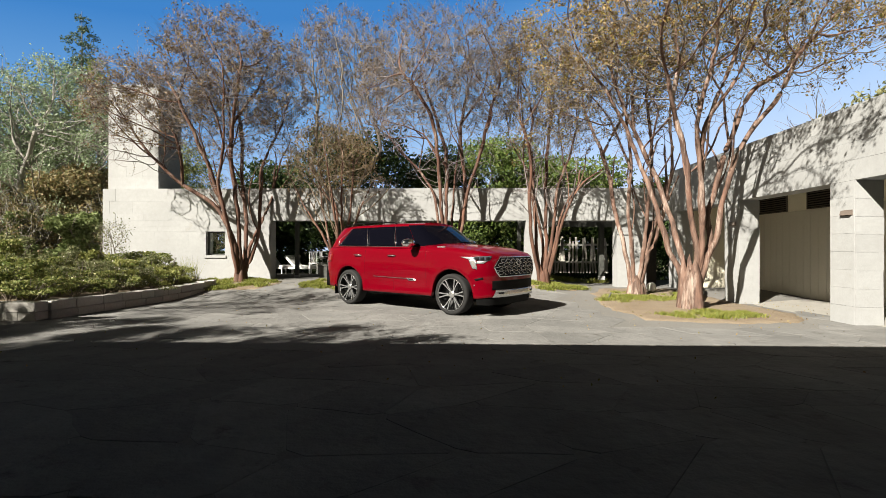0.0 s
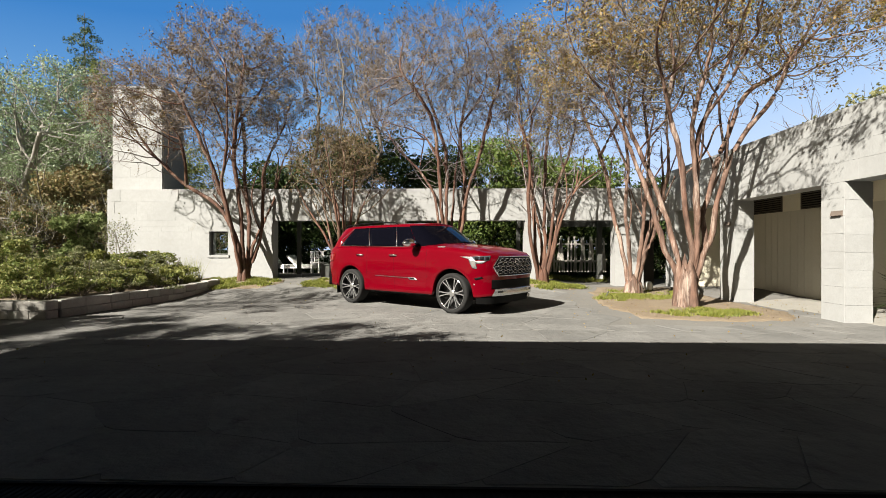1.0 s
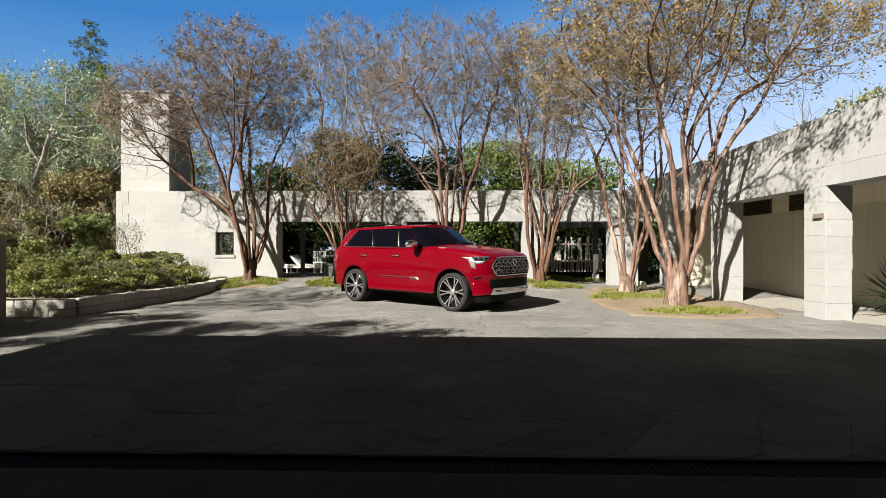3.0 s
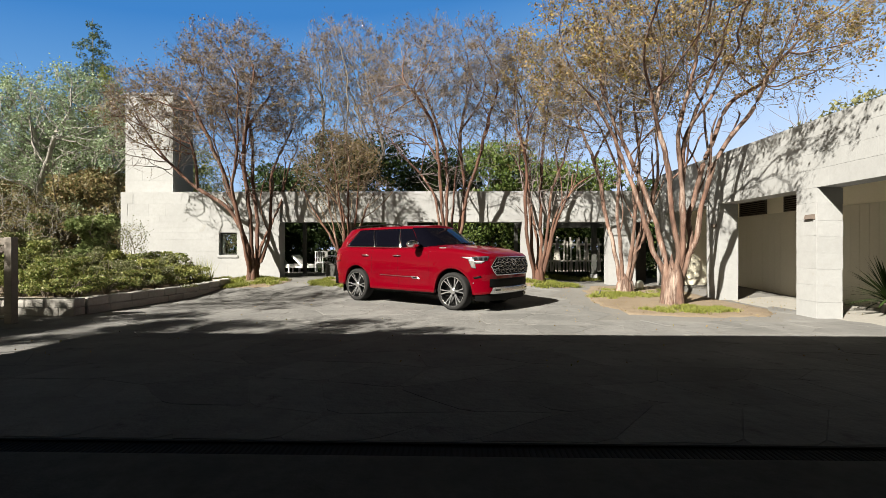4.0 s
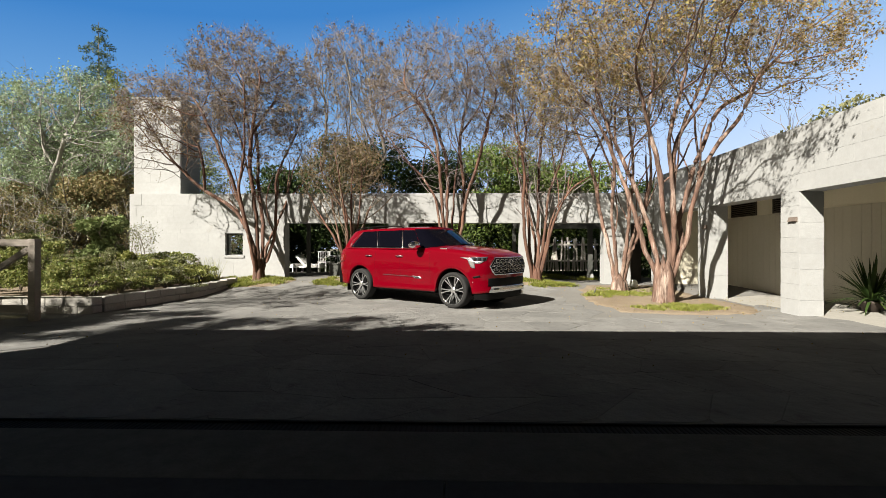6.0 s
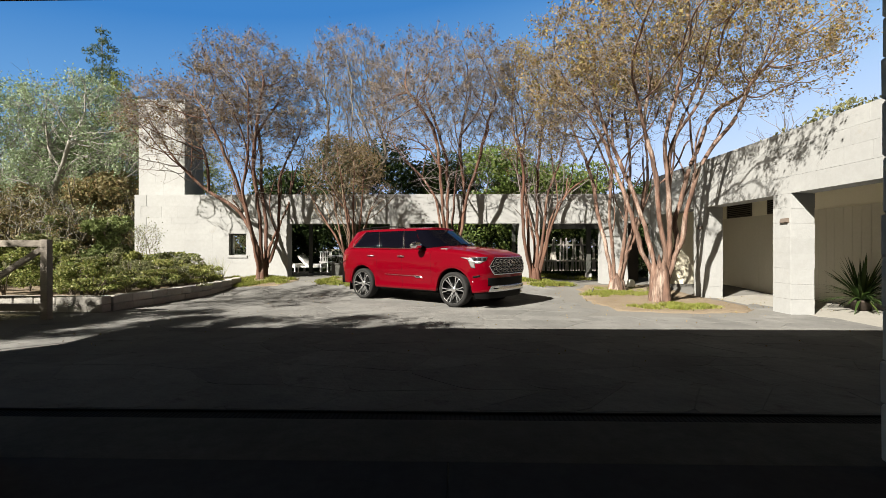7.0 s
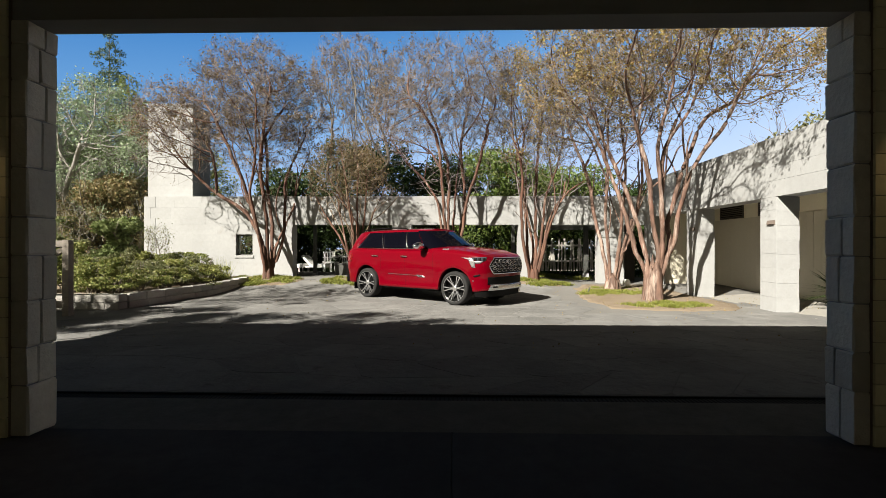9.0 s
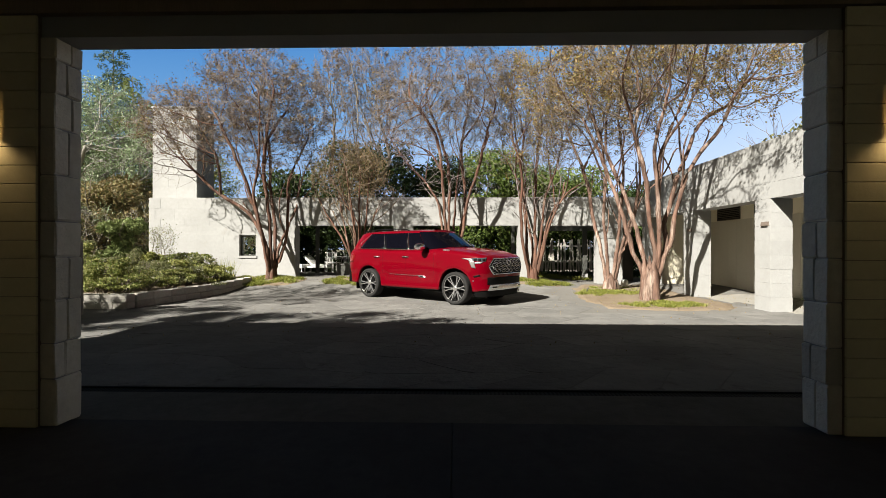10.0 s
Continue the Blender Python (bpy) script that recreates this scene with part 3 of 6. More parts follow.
tree("crape_myrtle", -0.15, 14.2, 0, 0, 3.0, [(-0.6, 0, 6.1, 2.1, 1.9, 2.0), (-1.7, -0.1, 5.2, 1.3, 1.3, 1.4), (0.9, 0, 6.2, 1.1, 1.6, 2.0), (0.9, -0.2, 4.4, 0.8, 1.0, 1.0), (0.0, -0.1, 3.4, 1.3, 0.9, 0.7)], 3800, 3,
     REDBARK, LEAF_MAUVE, 9000, 0.036, "tall crape myrtle almost bare of leaves", group=MYRTLE, bole=0.17, bole_h=0.6, clump=0.11, spread=0.05, kill=0.2, twig=0.0062, r0=0.052, sprays=11, spray=0.42, leaf_low=4.4, bare=4.3, up=0.22, power=2.15, limbs=[
         [(-0.1, 0.2), (-0.38, 1.8), (-0.54, 2.8), (-0.8, 3.3), (-1.3, 3.9), (-1.96, 4.65), (-2.6, 5.8)],
         [(-0.06, 0.2), (-0.25, 1.9), (-0.33, 3.2), (-0.54, 4.8), (-1.4, 6.1)],
         [(-0.02, 0.2), (-0.12, 1.8), (-0.12, 3.7), (-0.46, 5.2), (-0.9, 6.4)],
         [(0.03, 0.2), (0.05, 1.9), (0.2, 3.8), (0.28, 4.6), (0.1, 6.0)],
         [(0.07, 0.2), (0.3, 1.8), (0.46, 3.0), (0.32, 4.3), (0.4, 5.4), (0.7, 6.6)],
         [(0.1, 0.2), (0.38, 1.8), (0.5, 2.7), (0.88, 3.8), (1.2, 5.2), (1.5, 6.0)]])
tree("crape_myrtle", -4.3, 17.4, 5, 9, 4.4, [(0, 0, 7.9, 1.8, 1.7, 1.9), (0.1, 0, 6.0, 1.3, 1.2, 1.4), (1.1, 0, 7.2, 1.3, 1.2, 2.0)], 2600, 4,
     GREYBARK, LEAF_MAUVE, 5000, 0.044, "bare crape myrtle behind the loggia wall", group=MYRTLE, bole=0.17, clump=0.11, spread=0.06, kill=0.22, twig=0.0075, r0=0.06, sprays=10, spray=0.42, bare=5.0, up=0.22, power=2.2)
tree("crape_myrtle", 2.7, 14.3, 0, 0, 2.8, [(-0.1, 0, 5.6, 1.5, 1.5, 1.9), (0.2, -0.2, 4.1, 1.4, 1.0, 0.8), (-0.7, 0, 6.5, 0.9, 1.2, 1.6), (0.3, -0.1, 3.0, 1.2, 0.8, 0.7)], 2800, 5,
     REDBARK, LEAF_BROWN, 12000, 0.036, "crape myrtle with reddish stems and a few brown leaves", group=MYRTLE, bole=0.19, bole_h=0.5, clump=0.28, spread=0.07, twig=0.0066, kill=0.20, r0=0.055, sprays=9, leaf_low=4.0, bare=3.5, up=0.2, power=2.2, tip=0.42, limbs=[
         [(-0.15, 0.1), (-0.24, 0.6), (-0.38, 1.3), (-0.5, 2.75), (-0.46, 3.7), (-0.8, 4.8)],
         [(-0.1, 0.1), (-0.22, 1.3), (-0.3, 2.8), (-0.42, 4.0), (-0.3, 5.0)],
         [(0.0, 0.1), (0.1, 1.4), (0.1, 2.75), (0.15, 4.0), (0.3, 5.3)],
         [(0.05, 0.1), (0.12, 0.7), (0.3, 1.8), (0.43, 2.9), (0.8, 3.9), (1.0, 4.8)],
         [(0.1, 0.1), (0.26, 0.8), (0.55, 2.1), (1.03, 3.0), (1.6, 3.4)],
         [(-0.04, 0.1), (0.02, 1.5), (-0.18, 2.75), (-0.14, 3.9), (-0.4, 5.2)],
         [(0.08, 0.1), (0.35, 1.3), (0.58, 2.3), (0.95, 2.95), (1.1, 3.6)]])
tree("crape_myrtle", 4.95, 12.9, 0, 0, 3.2, [(-0.9, 0, 6.0, 1.7, 1.7, 1.9), (-0.2, -0.2, 4.7, 1.1, 1.2, 0.9), (0.4, 0, 6.0, 1.1, 1.5, 1.6), (0, 0, 3.5, 0.9, 0.8, 0.6)], 1900, 6,
     BARK, LEAF_BROWN, 9000, 0.036, "slender crape myrtle with thin brown leaves", group=MYRTLE, bole=0.24, bole_h=0.55, clump=0.28, spread=0.07, twig=0.0066, kill=0.21, r0=0.062, tip=0.42, sprays=10, leaf_low=4.0, bare=3.8, limbs=[
         [(-0.12, 0.2), (-0.26, 1.2), (-0.46, 2.5), (-0.54, 3.4), (-0.84, 4.4), (-1.2, 5.4)],
         [(-0.08, 0.2), (-0.22, 1.4), (-0.30, 2.6), (-0.26, 3.6), (-0.5, 5.0)],
         [(0.0, 0.2), (0.08, 0.9), (0.16, 1.5), (0.22, 3.0), (0.28, 3.8), (0.1, 5.2)],
         [(0.08, 0.2), (0.2, 0.9), (0.38, 1.5), (0.6, 2.5), (0.68, 3.5), (0.5, 4.8)],
         [(0.12, 0.2), (0.27, 0.8), (0.42, 1.35), (0.7, 2.15), (0.98, 2.9), (1.1, 4.2)]])
tree("crape_myrtle", 5.15, 10.4, 0, 0, 3.4, [(-0.5, -3.0, 6.3, 1.6, 1.5, 0.8), (-0.6, -4.5, 6.2, 1.2, 1.1, 0.7), (2.9, -0.4, 5.5, 1.1, 1.3, 0.6), (0.4, 0, 6.5, 2.8, 2.6, 1.7), (2.9, 0, 6.4, 1.9, 2.0, 1.1), (-1.6, 0, 6.0, 1.9, 1.9, 1.9), (0.4, 0, 4.9, 2.4, 1.7, 0.7), (2.4, 0, 5.4, 1.2, 1.3, 0.6), (-0.2, 0, 4.2, 1.5, 1.0, 0.4)], 4700, 17,
     BARK, LEAF_BROWN, 28000, 0.039, "broad crape myrtle with tan stems and golden brown leaves", group=MYRTLE, bole=0.25, bole_h=1.15, clump=0.38, spread=0.075, kill=0.22, twig=0.0058, r0=0.072, sprays=9, leaf_low=4.8, bare=4.6, power=2.25, tip=0.45, twig_mat=TWIG_TAN, limbs=[
         [(-0.10, 0.3), (-0.13, 0.75), (-0.41, 1.5), (-0.57, 2.3), (-0.84, 3.24), (-1.1, 4.05), (-1.6, 5.2)],
         [(-0.06, 0.3), (-0.02, 1.0), (-0.24, 2.05), (-0.51, 3.13), (-0.84, 4.0), (-1.3, 5.4)],
         [(0.02, 0.3), (0.11, 1.3), (-0.03, 1.9), (-0.13, 2.6), (-0.18, 3.3), (-0.5, 4.4), (-0.4, 5.4)],
         [(0.05, 0.3), (0.19, 1.4), (0.13, 2.05), (0.08, 2.85), (0.0, 3.67), (-0.03, 4.3), (0.3, 5.6)],
         [(0.07, 0.3), (0.24, 1.5), (0.16, 2.4), (0.20, 3.1), (0.15, 3.7), (0.6, 4.9), (0.9, 5.6)],
         [(0.12, 0.3), (0.19, 0.75), (0.46, 1.5), (0.43, 2.05), (0.62, 2.7), (0.76, 3.3), (1.05, 3.9), (1.4, 4.8), (2.2, 5.3)],
         [(0.14, 0.4), (0.30, 1.0), (0.50, 1.6), (0.62, 2.5), (0.9, 3.5), (1.6, 4.5), (2.0, 5.5)]])
tree("mesquite", -16.6, 17.9, 0, 0, 2.2, [(0.6, 0, 6.2, 2.3, 2.2, 2.0), (-2.2, 0, 5.7, 2.2, 2.2, 2.2), (2.4, -0.4, 4.9, 1.5, 1.6, 1.2), (3.4, -0.6, 4.6, 1.2, 1.2, 1.0), (-0.4, -0.6, 3.6, 2.5, 1.8, 1.0), (1.9, -0.8, 2.6, 1.3, 1.0, 0.6)], 3000, 8,
     PALEBARK, LEAF_SAGE, 42000, 0.050, "wide mesquite with pale grey limbs and fine sage leaves", bole=0.2, kill=0.3, step=0.2, twig=0.0125, sprays=5, twig_mat=PALEBARK, clump=0.6, spread=0.14, spray=0.5, r0=0.11, power=2.1, limbs=[
         [(0.0, 0.1), (-0.1, 1.2), (0.3, 2.3), (0.5, 3.4), (1.0, 4.4), (1.6, 5.4)],
         [(0.05, 0.1), (0.15, 1.6), (0.9, 2.8), (1.9, 3.3), (2.9, 3.5)],
         [(-0.1, 0.1), (-0.5, 1.4), (-0.7, 2.6), (-0.4, 4.0), (-0.5, 5.6)],
         [(-0.1, 0.1), (-0.9, 1.2), (-1.6, 2.2), (-2.2, 3.6), (-2.6, 5.2)],
         [(0.1, 0.1), (0.6, 1.0), (1.4, 1.6), (2.3, 2.2), (2.7, 2.5)],
         [(0.0, 0.1), (0.1, 2.0), (0.0, 3.4), (0.5, 5.0), (0.4, 6.6)]])
tree("mesquite", -11.75, -0.8, 4, 16, 3.6, [(-1.5, 0.4, 7.4, 2.6, 1.5, 0.9), (2.8, 0.4, 7.0, 3.0, 1.0, 0.6)], 700, 9,
     GREYBARK, LEAF_SAGE, 19000, 0.06, "shade tree beside the garage", kill=0.35, step=0.25, spread=0.16)
tree("mesquite", -12.4, 3.5, 4, 14, 4.0, [(0, 0, 7.8, 2.3, 2.1, 0.9), (1.2, 1.2, 7.6, 1.3, 1.3, 0.7)], 700, 11,
     GREYBARK, LEAF_SAGE, 3800, 0.06, "light-crowned shade tree west of the court", kill=0.32, step=0.25, spread=0.16)
# Unseen tree, added only to cast shade over the gate and court corner.
tree("mesquite", -15.75, -1.15, 5, 16, 3.6, [(0, 0, 6.9, 2.0, 1.9, 1.3)], 500, 10,
     GREYBARK, LEAF_SAGE, 26000, 0.08, "unseen dense tree added to shade the gate corner", kill=0.4, step=0.25, spread=0.25)


for k, (x, y, w, h) in enumerate(((-14.9, 15.9, 1.3, 1.9), (-16.4, 15.6, 1.4, 2.2), (-13.2, 16.9, 1.0, 2.1))):
    tree("dry_shrub", x, y, 9, 30, 0.9, [(0, 0, h, w, w * 0.9, 0.85), (0.2, 0, h * 0.55, w * 0.8, w * 0.7, 0.5)], 600, 90 + k,
         GREYBARK, LEAF_GOLD, 2600, 0.04, "tangled dry shrub with pale bare twigs", bole=0.1, bole_h=0.2, step=0.16, kill=0.2, twig=0.009, twig_mat=PALEBARK, clump=0.4, r0=0.03, spray=0.4)


def leaf_cloud(rng, blobs, count):
    """Leaf places in the outer part of overlapping uneven clumps: blobs of (x, y, z, rx, ry, rz)."""
    b = np.array(blobs, float)
    w = b[:, 3] * b[:, 4] + b[:, 3] * b[:, 5]
    k = rng.choice(len(b), count, p=w / w.sum())
    d = rng.normal(size=(count, 3))
    d /= np.linalg.norm(d, axis=1)[:, None]
    r = 1 - np.abs(rng.normal(size=(count, 1))) * 0.22
    bumps = 1 + 0.18 * np.sin(d[:, :1] * 7 + k[:, None]) * np.sin(d[:, 1:2] * 6 + 2.0 * k[:, None]) + 0.1 * np.sin(d[:, 2:3] * 11)
    return b[k, :3] + d * b[k, 3:] * r * bumps


def oak(name, x, y, height, width, seed, leaf, leaves, size, label, low=0.25, group=""):
    """A dense tree: a trunk with limbs, and a crown of many uneven clumps."""
    rng = np.random.default_rng(seed)
    t = thing(name, pose(x, y, ground_z(x, y)), label, "tree", group)
    lines, fine, _ = grow(rng, (0, 0, 0), 2, height * 0.85, 16, 5, 0.13, fork=28)
    part("trunk", tubes(lines + fine, "trunk"), GREYBARK, t, "", True)
    blobs = []
    for k in range(26):
        h = low + (0.93 - low) * rng.random()
        w = width / 2 * math.sin(math.pi * min(1, max(0.12, (h - low * 0.4) / (1.06 - low * 0.4)))) ** 0.6
        a, r = rng.uniform(0, 6.28), w * math.sqrt(rng.random()) * 0.85
        s = height * rng.uniform(0.09, 0.17)
        blobs.append((r * math.cos(a), r * math.sin(a), h * height - 0.4 * s, s * 1.25, s * 1.25, s * 0.85))
    part("crown", leaf_mesh("crown", leaf_cloud(rng, blobs, leaves), size, rng), leaf, t)
    return t


WOOD = "trees behind the loggia"
for k, (x, y, h, w, leaf) in enumerate([(-8.2, 21.5, 5.4, 4.5, LEAF_GREEN), (-4.6, 20.5, 6.6, 5.5, LEAF_GREEN), (-0.9, 22.0, 6.0, 5.0, LEAF_GREEN), (2.0, 20.8, 6.0, 4.6, LEAF_LIME),
                                        (5.2, 21.5, 6.2, 4.6, LEAF_LIME), (9.0, 23.0, 4.7, 5.0, LEAF_GREEN), (13.4, 15.4, 6.6, 5.0, LEAF_OLIVE)]):
    oak("live_oak", x, y, h, w, 20 + k, leaf, 20000, 0.085, "dense dark green live oak beyond the wall", group=WOOD)
for k, (x, y, h, w, leaf) in enumerate([(-14.2, 17.4, 4.3, 2.6, LEAF_GOLD), (-15.9, 18.9, 4.3, 3.0, LEAF_GOLD), (-20.0, 21.0, 6.5, 6.0, LEAF_SAGE), (-17.0, 27.0, 7.5, 6.0, SHRUB), (-24.0, 26.0, 9.0, 7.0, LEAF_SAGE), (-13.5, 16.4, 2.5, 2.0, LEAF_FRESH), (-15.2, 16.2, 2.4, 2.2, LEAF_FRESH), (-18.0, 17.0, 3.8, 4.0, LEAF_GOLD)]):
    oak("garden_tree", x, y, h, w, 40 + k, leaf, 26000, 0.07, "bushy garden tree with yellowing leaves", low=0.1)


LEAF_CEDAR = leafage("cedar needles", [(0.0408, 0.0748, 0.0408), (0.0748, 0.112, 0.0544), (0.034, 0.0578, 0.0306), (0.102, 0.136, 0.0612)])


def conifer(x, y, height, seed, leaf, label):
    rng = np.random.default_rng(seed)
    t = thing("cedar", pose(x, y, 0), label, "tree")
    part("trunk", tubes([([(0, 0, -0.1), (0.05, 0, height * 0.5), (0, 0, height)], [0.16, 0.07, 0.012], 8)], "trunk"), GREYBARK, t, "", True)
    blobs = []
    for k in range(110):
        h = 0.12 + 0.86 * (k / 109) ** 0.9
        r = 3.0 * (1 - h) ** 0.8 * (0.75 + 0.5 * rng.random()) + 0.10
        a = rng.uniform(0, 6.28)
        blobs.append((r * 0.8 * math.cos(a), r * 0.8 * math.sin(a), h * height, 0.12 + r * 0.3, 0.12 + r * 0.3, 0.14 + 0.08 * r))
    part("crown", leaf_mesh("crown", leaf_cloud(rng, blobs, 38000), 0.055, rng), leaf, t)


LEAF_CYPRESS = leafage("yellow green cypress sprays", [(0.13, 0.17, 0.04), (0.19, 0.22, 0.055), (0.08, 0.11, 0.03), (0.23, 0.24, 0.07)])
conifer(-19.6, 24.0, 13.8, 60, LEAF_CEDAR, "tall narrow dark green cedar")
conifer(-16.5, 21.2, 10.2, 61, LEAF_CYPRESS, "broad yellow green cypress behind the mesquite")


def hedge_row():
    rng = np.random.default_rng(70)
    blobs = [(x + rng.normal() * 0.2, 20.6 + rng.normal() * 0.4, z + rng.normal() * 0.15, 0.75, 0.7, 0.55) for x in np.arange(-14.0, 11.5, 0.75) for z in (0.3, 0.9, 1.6, 2.3, 2.9)]
    t = thing("hedge", pose(0, 0, 0), "tall dark clipped hedge beyond the openings", "hedge")
    lines = [([(x, 20.5, 0), (x + 0.1, 20.5, 1.2), (x, 20.55, 2.4)], [0.05, 0.04, 0.02], 5) for x in np.arange(-8.2, 9.2, 1.1)]
    tagged(part("stem", tubes(lines, "stem"), GREYBARK, t), kind="stuff")
    tagged(part("foliage", leaf_mesh("foliage", leaf_cloud(rng, blobs, 90000), 0.10, rng), LEAF_GREEN, t), kind="stuff")


hedge_row()
# ---- car ----
CHROME = plain("chrome", (0.75, 0.75, 0.76), rough=0.12, metal=1.0)
SATIN = plain("satin silver", (0.60, 0.60, 0.60), rough=0.25, metal=0.9)
TYRE = surface("tyre rubber", (0.006, 0.006, 0.006), (0.009, 0.009, 0.009), (0.012, 0.012, 0.011), big=3, fine=20, rough=0.85, bump=0.2, coords="object")
CARGLASS = plain("dark tinted glass", (0.002, 0.002, 0.004), rough=0.015, spec=0.10)
LENS = plain("clear lamp lens", (0.04, 0.045, 0.055), rough=0.05, spec=0.8, coat=0.6)
TAIL = plain("red lamp lens", (0.12, 0.002, 0.003), rough=0.1, coat=0.7)
BRIGHT = plain("machined bright wheel face", (0.435, 0.4425, 0.45), rough=0.22, metal=0.8)
GUNMETAL = plain("dark grey wheel", (0.006, 0.006, 0.006), rough=0.5, spec=0.15)


NU = 220
PLAN, PLAN_U = spline([(0.965, 0), (0.955, 0.3), (0.925, 0.6), (0.85, 0.80), (0.68, 0.925), (0.40, 0.975), (0, 0.99), (-1, 0.985), (-2, 0.985),
                       (-3.1, 0.99), (-3.6, 0.965), (-3.95, 0.90), (-4.16, 0.75), (-4.24, 0.45), (-4.26, 0)], NU)
_t = np.gradient(PLAN, axis=0)
PLAN_N = np.stack([-_t[:, 1], _t[:, 0]], 1)
PLAN_N = -PLAN_N / np.linalg.norm(PLAN_N, axis=1)[:, None]
if PLAN_N[100, 1] < 0:
    PLAN_N = -PLAN_N


def u_at(x):
    """The distance round the plan, from the nose, at which the flank reaches x."""
    return float(np.interp(-x, -PLAN[:, 0], PLAN_U))


def body_top(x):
    side = np.interp(-x, [-0.97, -0.85, -0.4, 0, 0.7, 0.9, 2.0, 3.4, 4.3], [1.20, 1.225, 1.29, 1.335, 1.385, 1.355, 1.36, 1.385, 1.37])
    return side


def body_bottom(x):
    z = np.interp(-x, [-0.97, -0.6, -0.5, 0.6, 2.5, 3.7, 4.3], [0.40, 0.36, 0.36, 0.35, 0.35, 0.40, 0.42])
    for wx in (0.0, -3.099):
        d = abs(x - wx)
        if d < 0.50:
            z = max(z, 0.41 + math.sqrt(max(0, 0.50 ** 2 - d * d)))
    return z


def flank(u, z, lift=0.0, side=-1):
    """A point of the body's skin, u metres round the plan from the nose at height z."""
    x, y = np.interp(u, PLAN_U, PLAN[:, 0]), np.interp(u, PLAN_U, PLAN[:, 1])
    nx, ny = np.interp(u, PLAN_U, PLAN_N[:, 0]), np.interp(u, PLAN_U, PLAN_N[:, 1])
    top = body_top(x)
    inset = np.interp(z, [0.25, 0.36, 0.5, 0.68, 0.8, 0.95, 1.08, 1.16, 1.25, 1.36], [0.06, 0.035, 0.04, 0.030, 0.008, 0.0, 0.004, 0.016, 0.030, 0.055])
    frontness = min(1, max(0, (0.9 - u) / 0.5))
    inset = inset * (1 - frontness) + frontness * np.interp(z, [0.25, 0.4, 0.6, 0.8, 1.0, 1.1, 1.2], [0.04, 0.0, 0.01, 0.0, 0.012, 0.03, 0.06])
    k = max(0, (z - (top - 0.09)) / 0.09)
    inset += 0.055 * k * k
    for wx in (0.0, -3.099):
        r = math.hypot(x - wx, z - 0.41)
        if y > 0.8 and r < 0.75:
            inset -= 0.018 * max(0, 1 - abs(r - 0.56) / 0.16)
    return (x + nx * (lift - inset), side * (y + ny * (lift - inset)), z)


def sheet(rows):
    """A mesh from a grid of points."""
    h, w = len(rows), len(rows[0])
    vs = np.array(rows, float).reshape(-1, 3)
    i, j = np.meshgrid(np.arange(h - 1), np.arange(w - 1), indexing="ij")
    a = (i * w + j).ravel()
    return vs, np.stack([a, a + 1, a + w + 1, a + w], 1)


def joined(name, sheets):
    V, F, n = [], [], 0
    for v, f in sheets:
        V.append(v)
        F.append(f + n)
        n += len(v)
    return quick_mesh(name, np.concatenate(V), np.concatenate(F))


def weld(me):
    bm = bmesh.new()
    bm.from_mesh(me)
    bmesh.ops.remove_doubles(bm, verts=bm.verts, dist=0.0008)
    bmesh.ops.recalc_face_normals(bm, faces=bm.faces)
    bm.to_mesh(me)
    bm.free()
    return me


def flank_patch(corners, lift=0.004, nu=8, nz=6, side=-1, thick=0.012):
    """A panel that follows the skin: four corners (u, z), bottom left round to top left; with a rim down into the skin."""
    (a, b, c, d) = [np.array(k, float) for k in corners]
    rows = []
    for j in range(-1, nz + 2):
        row = []
        for i in range(-1, nu + 2):
            s, t = min(1, max(0, i / nu)), min(1, max(0, j / nz))
            p = (a * (1 - s) + b * s) * (1 - t) + (d * (1 - s) + c * s) * t
            edge = i in (-1, nu + 1) or j in (-1, nz + 1)
            row.append(flank(p[0], p[1], lift - (thick if edge else 0), side))
        rows.append(row)
    return sheet(rows)


GN = 120
BELT, _ = spline([(-0.42, 0, 1.43), (-0.47, 0.5, 1.415), (-0.66, 0.79, 1.39), (-0.92, 0.885, 1.36), (-1.6, 0.915, 1.355), (-3.2, 0.905, 1.375), (-3.7, 0.865, 1.38), (-4.02, 0.70, 1.37), (-4.14, 0, 1.37)], GN)
ROOF, _ = spline([(-1.10, 0, 1.885), (-1.12, 0.45, 1.872), (-1.17, 0.62, 1.862), (-1.36, 0.69, 1.868), (-1.8, 0.72, 1.875), (-3.2, 0.705, 1.865), (-3.62, 0.655, 1.832), (-3.80, 0.50, 1.805), (-3.85, 0, 1.81)], GN)


def cabin(i, v, lift=0.0, side=-1):
    """A point of the cabin's skin, at step i round it and at v from belt to roof."""
    i0 = min(GN - 2, max(0, int(i)))
    f = i - i0
    b = BELT[i0] * (1 - f) + BELT[i0 + 1] * f
    r = ROOF[i0] * (1 - f) + ROOF[i0 + 1] * f
    p = b * (1 - v) + r * v
    t = BELT[i0 + 1] - BELT[i0]
    n = np.array([t[1], -t[0], 0])
    n = n / (np.linalg.norm(n) + 1e-9)
    if n @ np.array([p[0] + 2.3, p[1], 0]) < 0:
        n = -n
    p = p + n * (0.022 * math.sin(math.pi * v) + lift) + np.array([0, 0, lift * 0.35])
    return (p[0], side * p[1], p[2])


def cabin_i(x, v):
    """The step at which the cabin's flank reaches x at height v."""
    xs = (BELT[:, 0] * (1 - v) + ROOF[:, 0] * v)[18:]
    return 18 + float(np.interp(-x, -xs, np.arange(len(xs))))


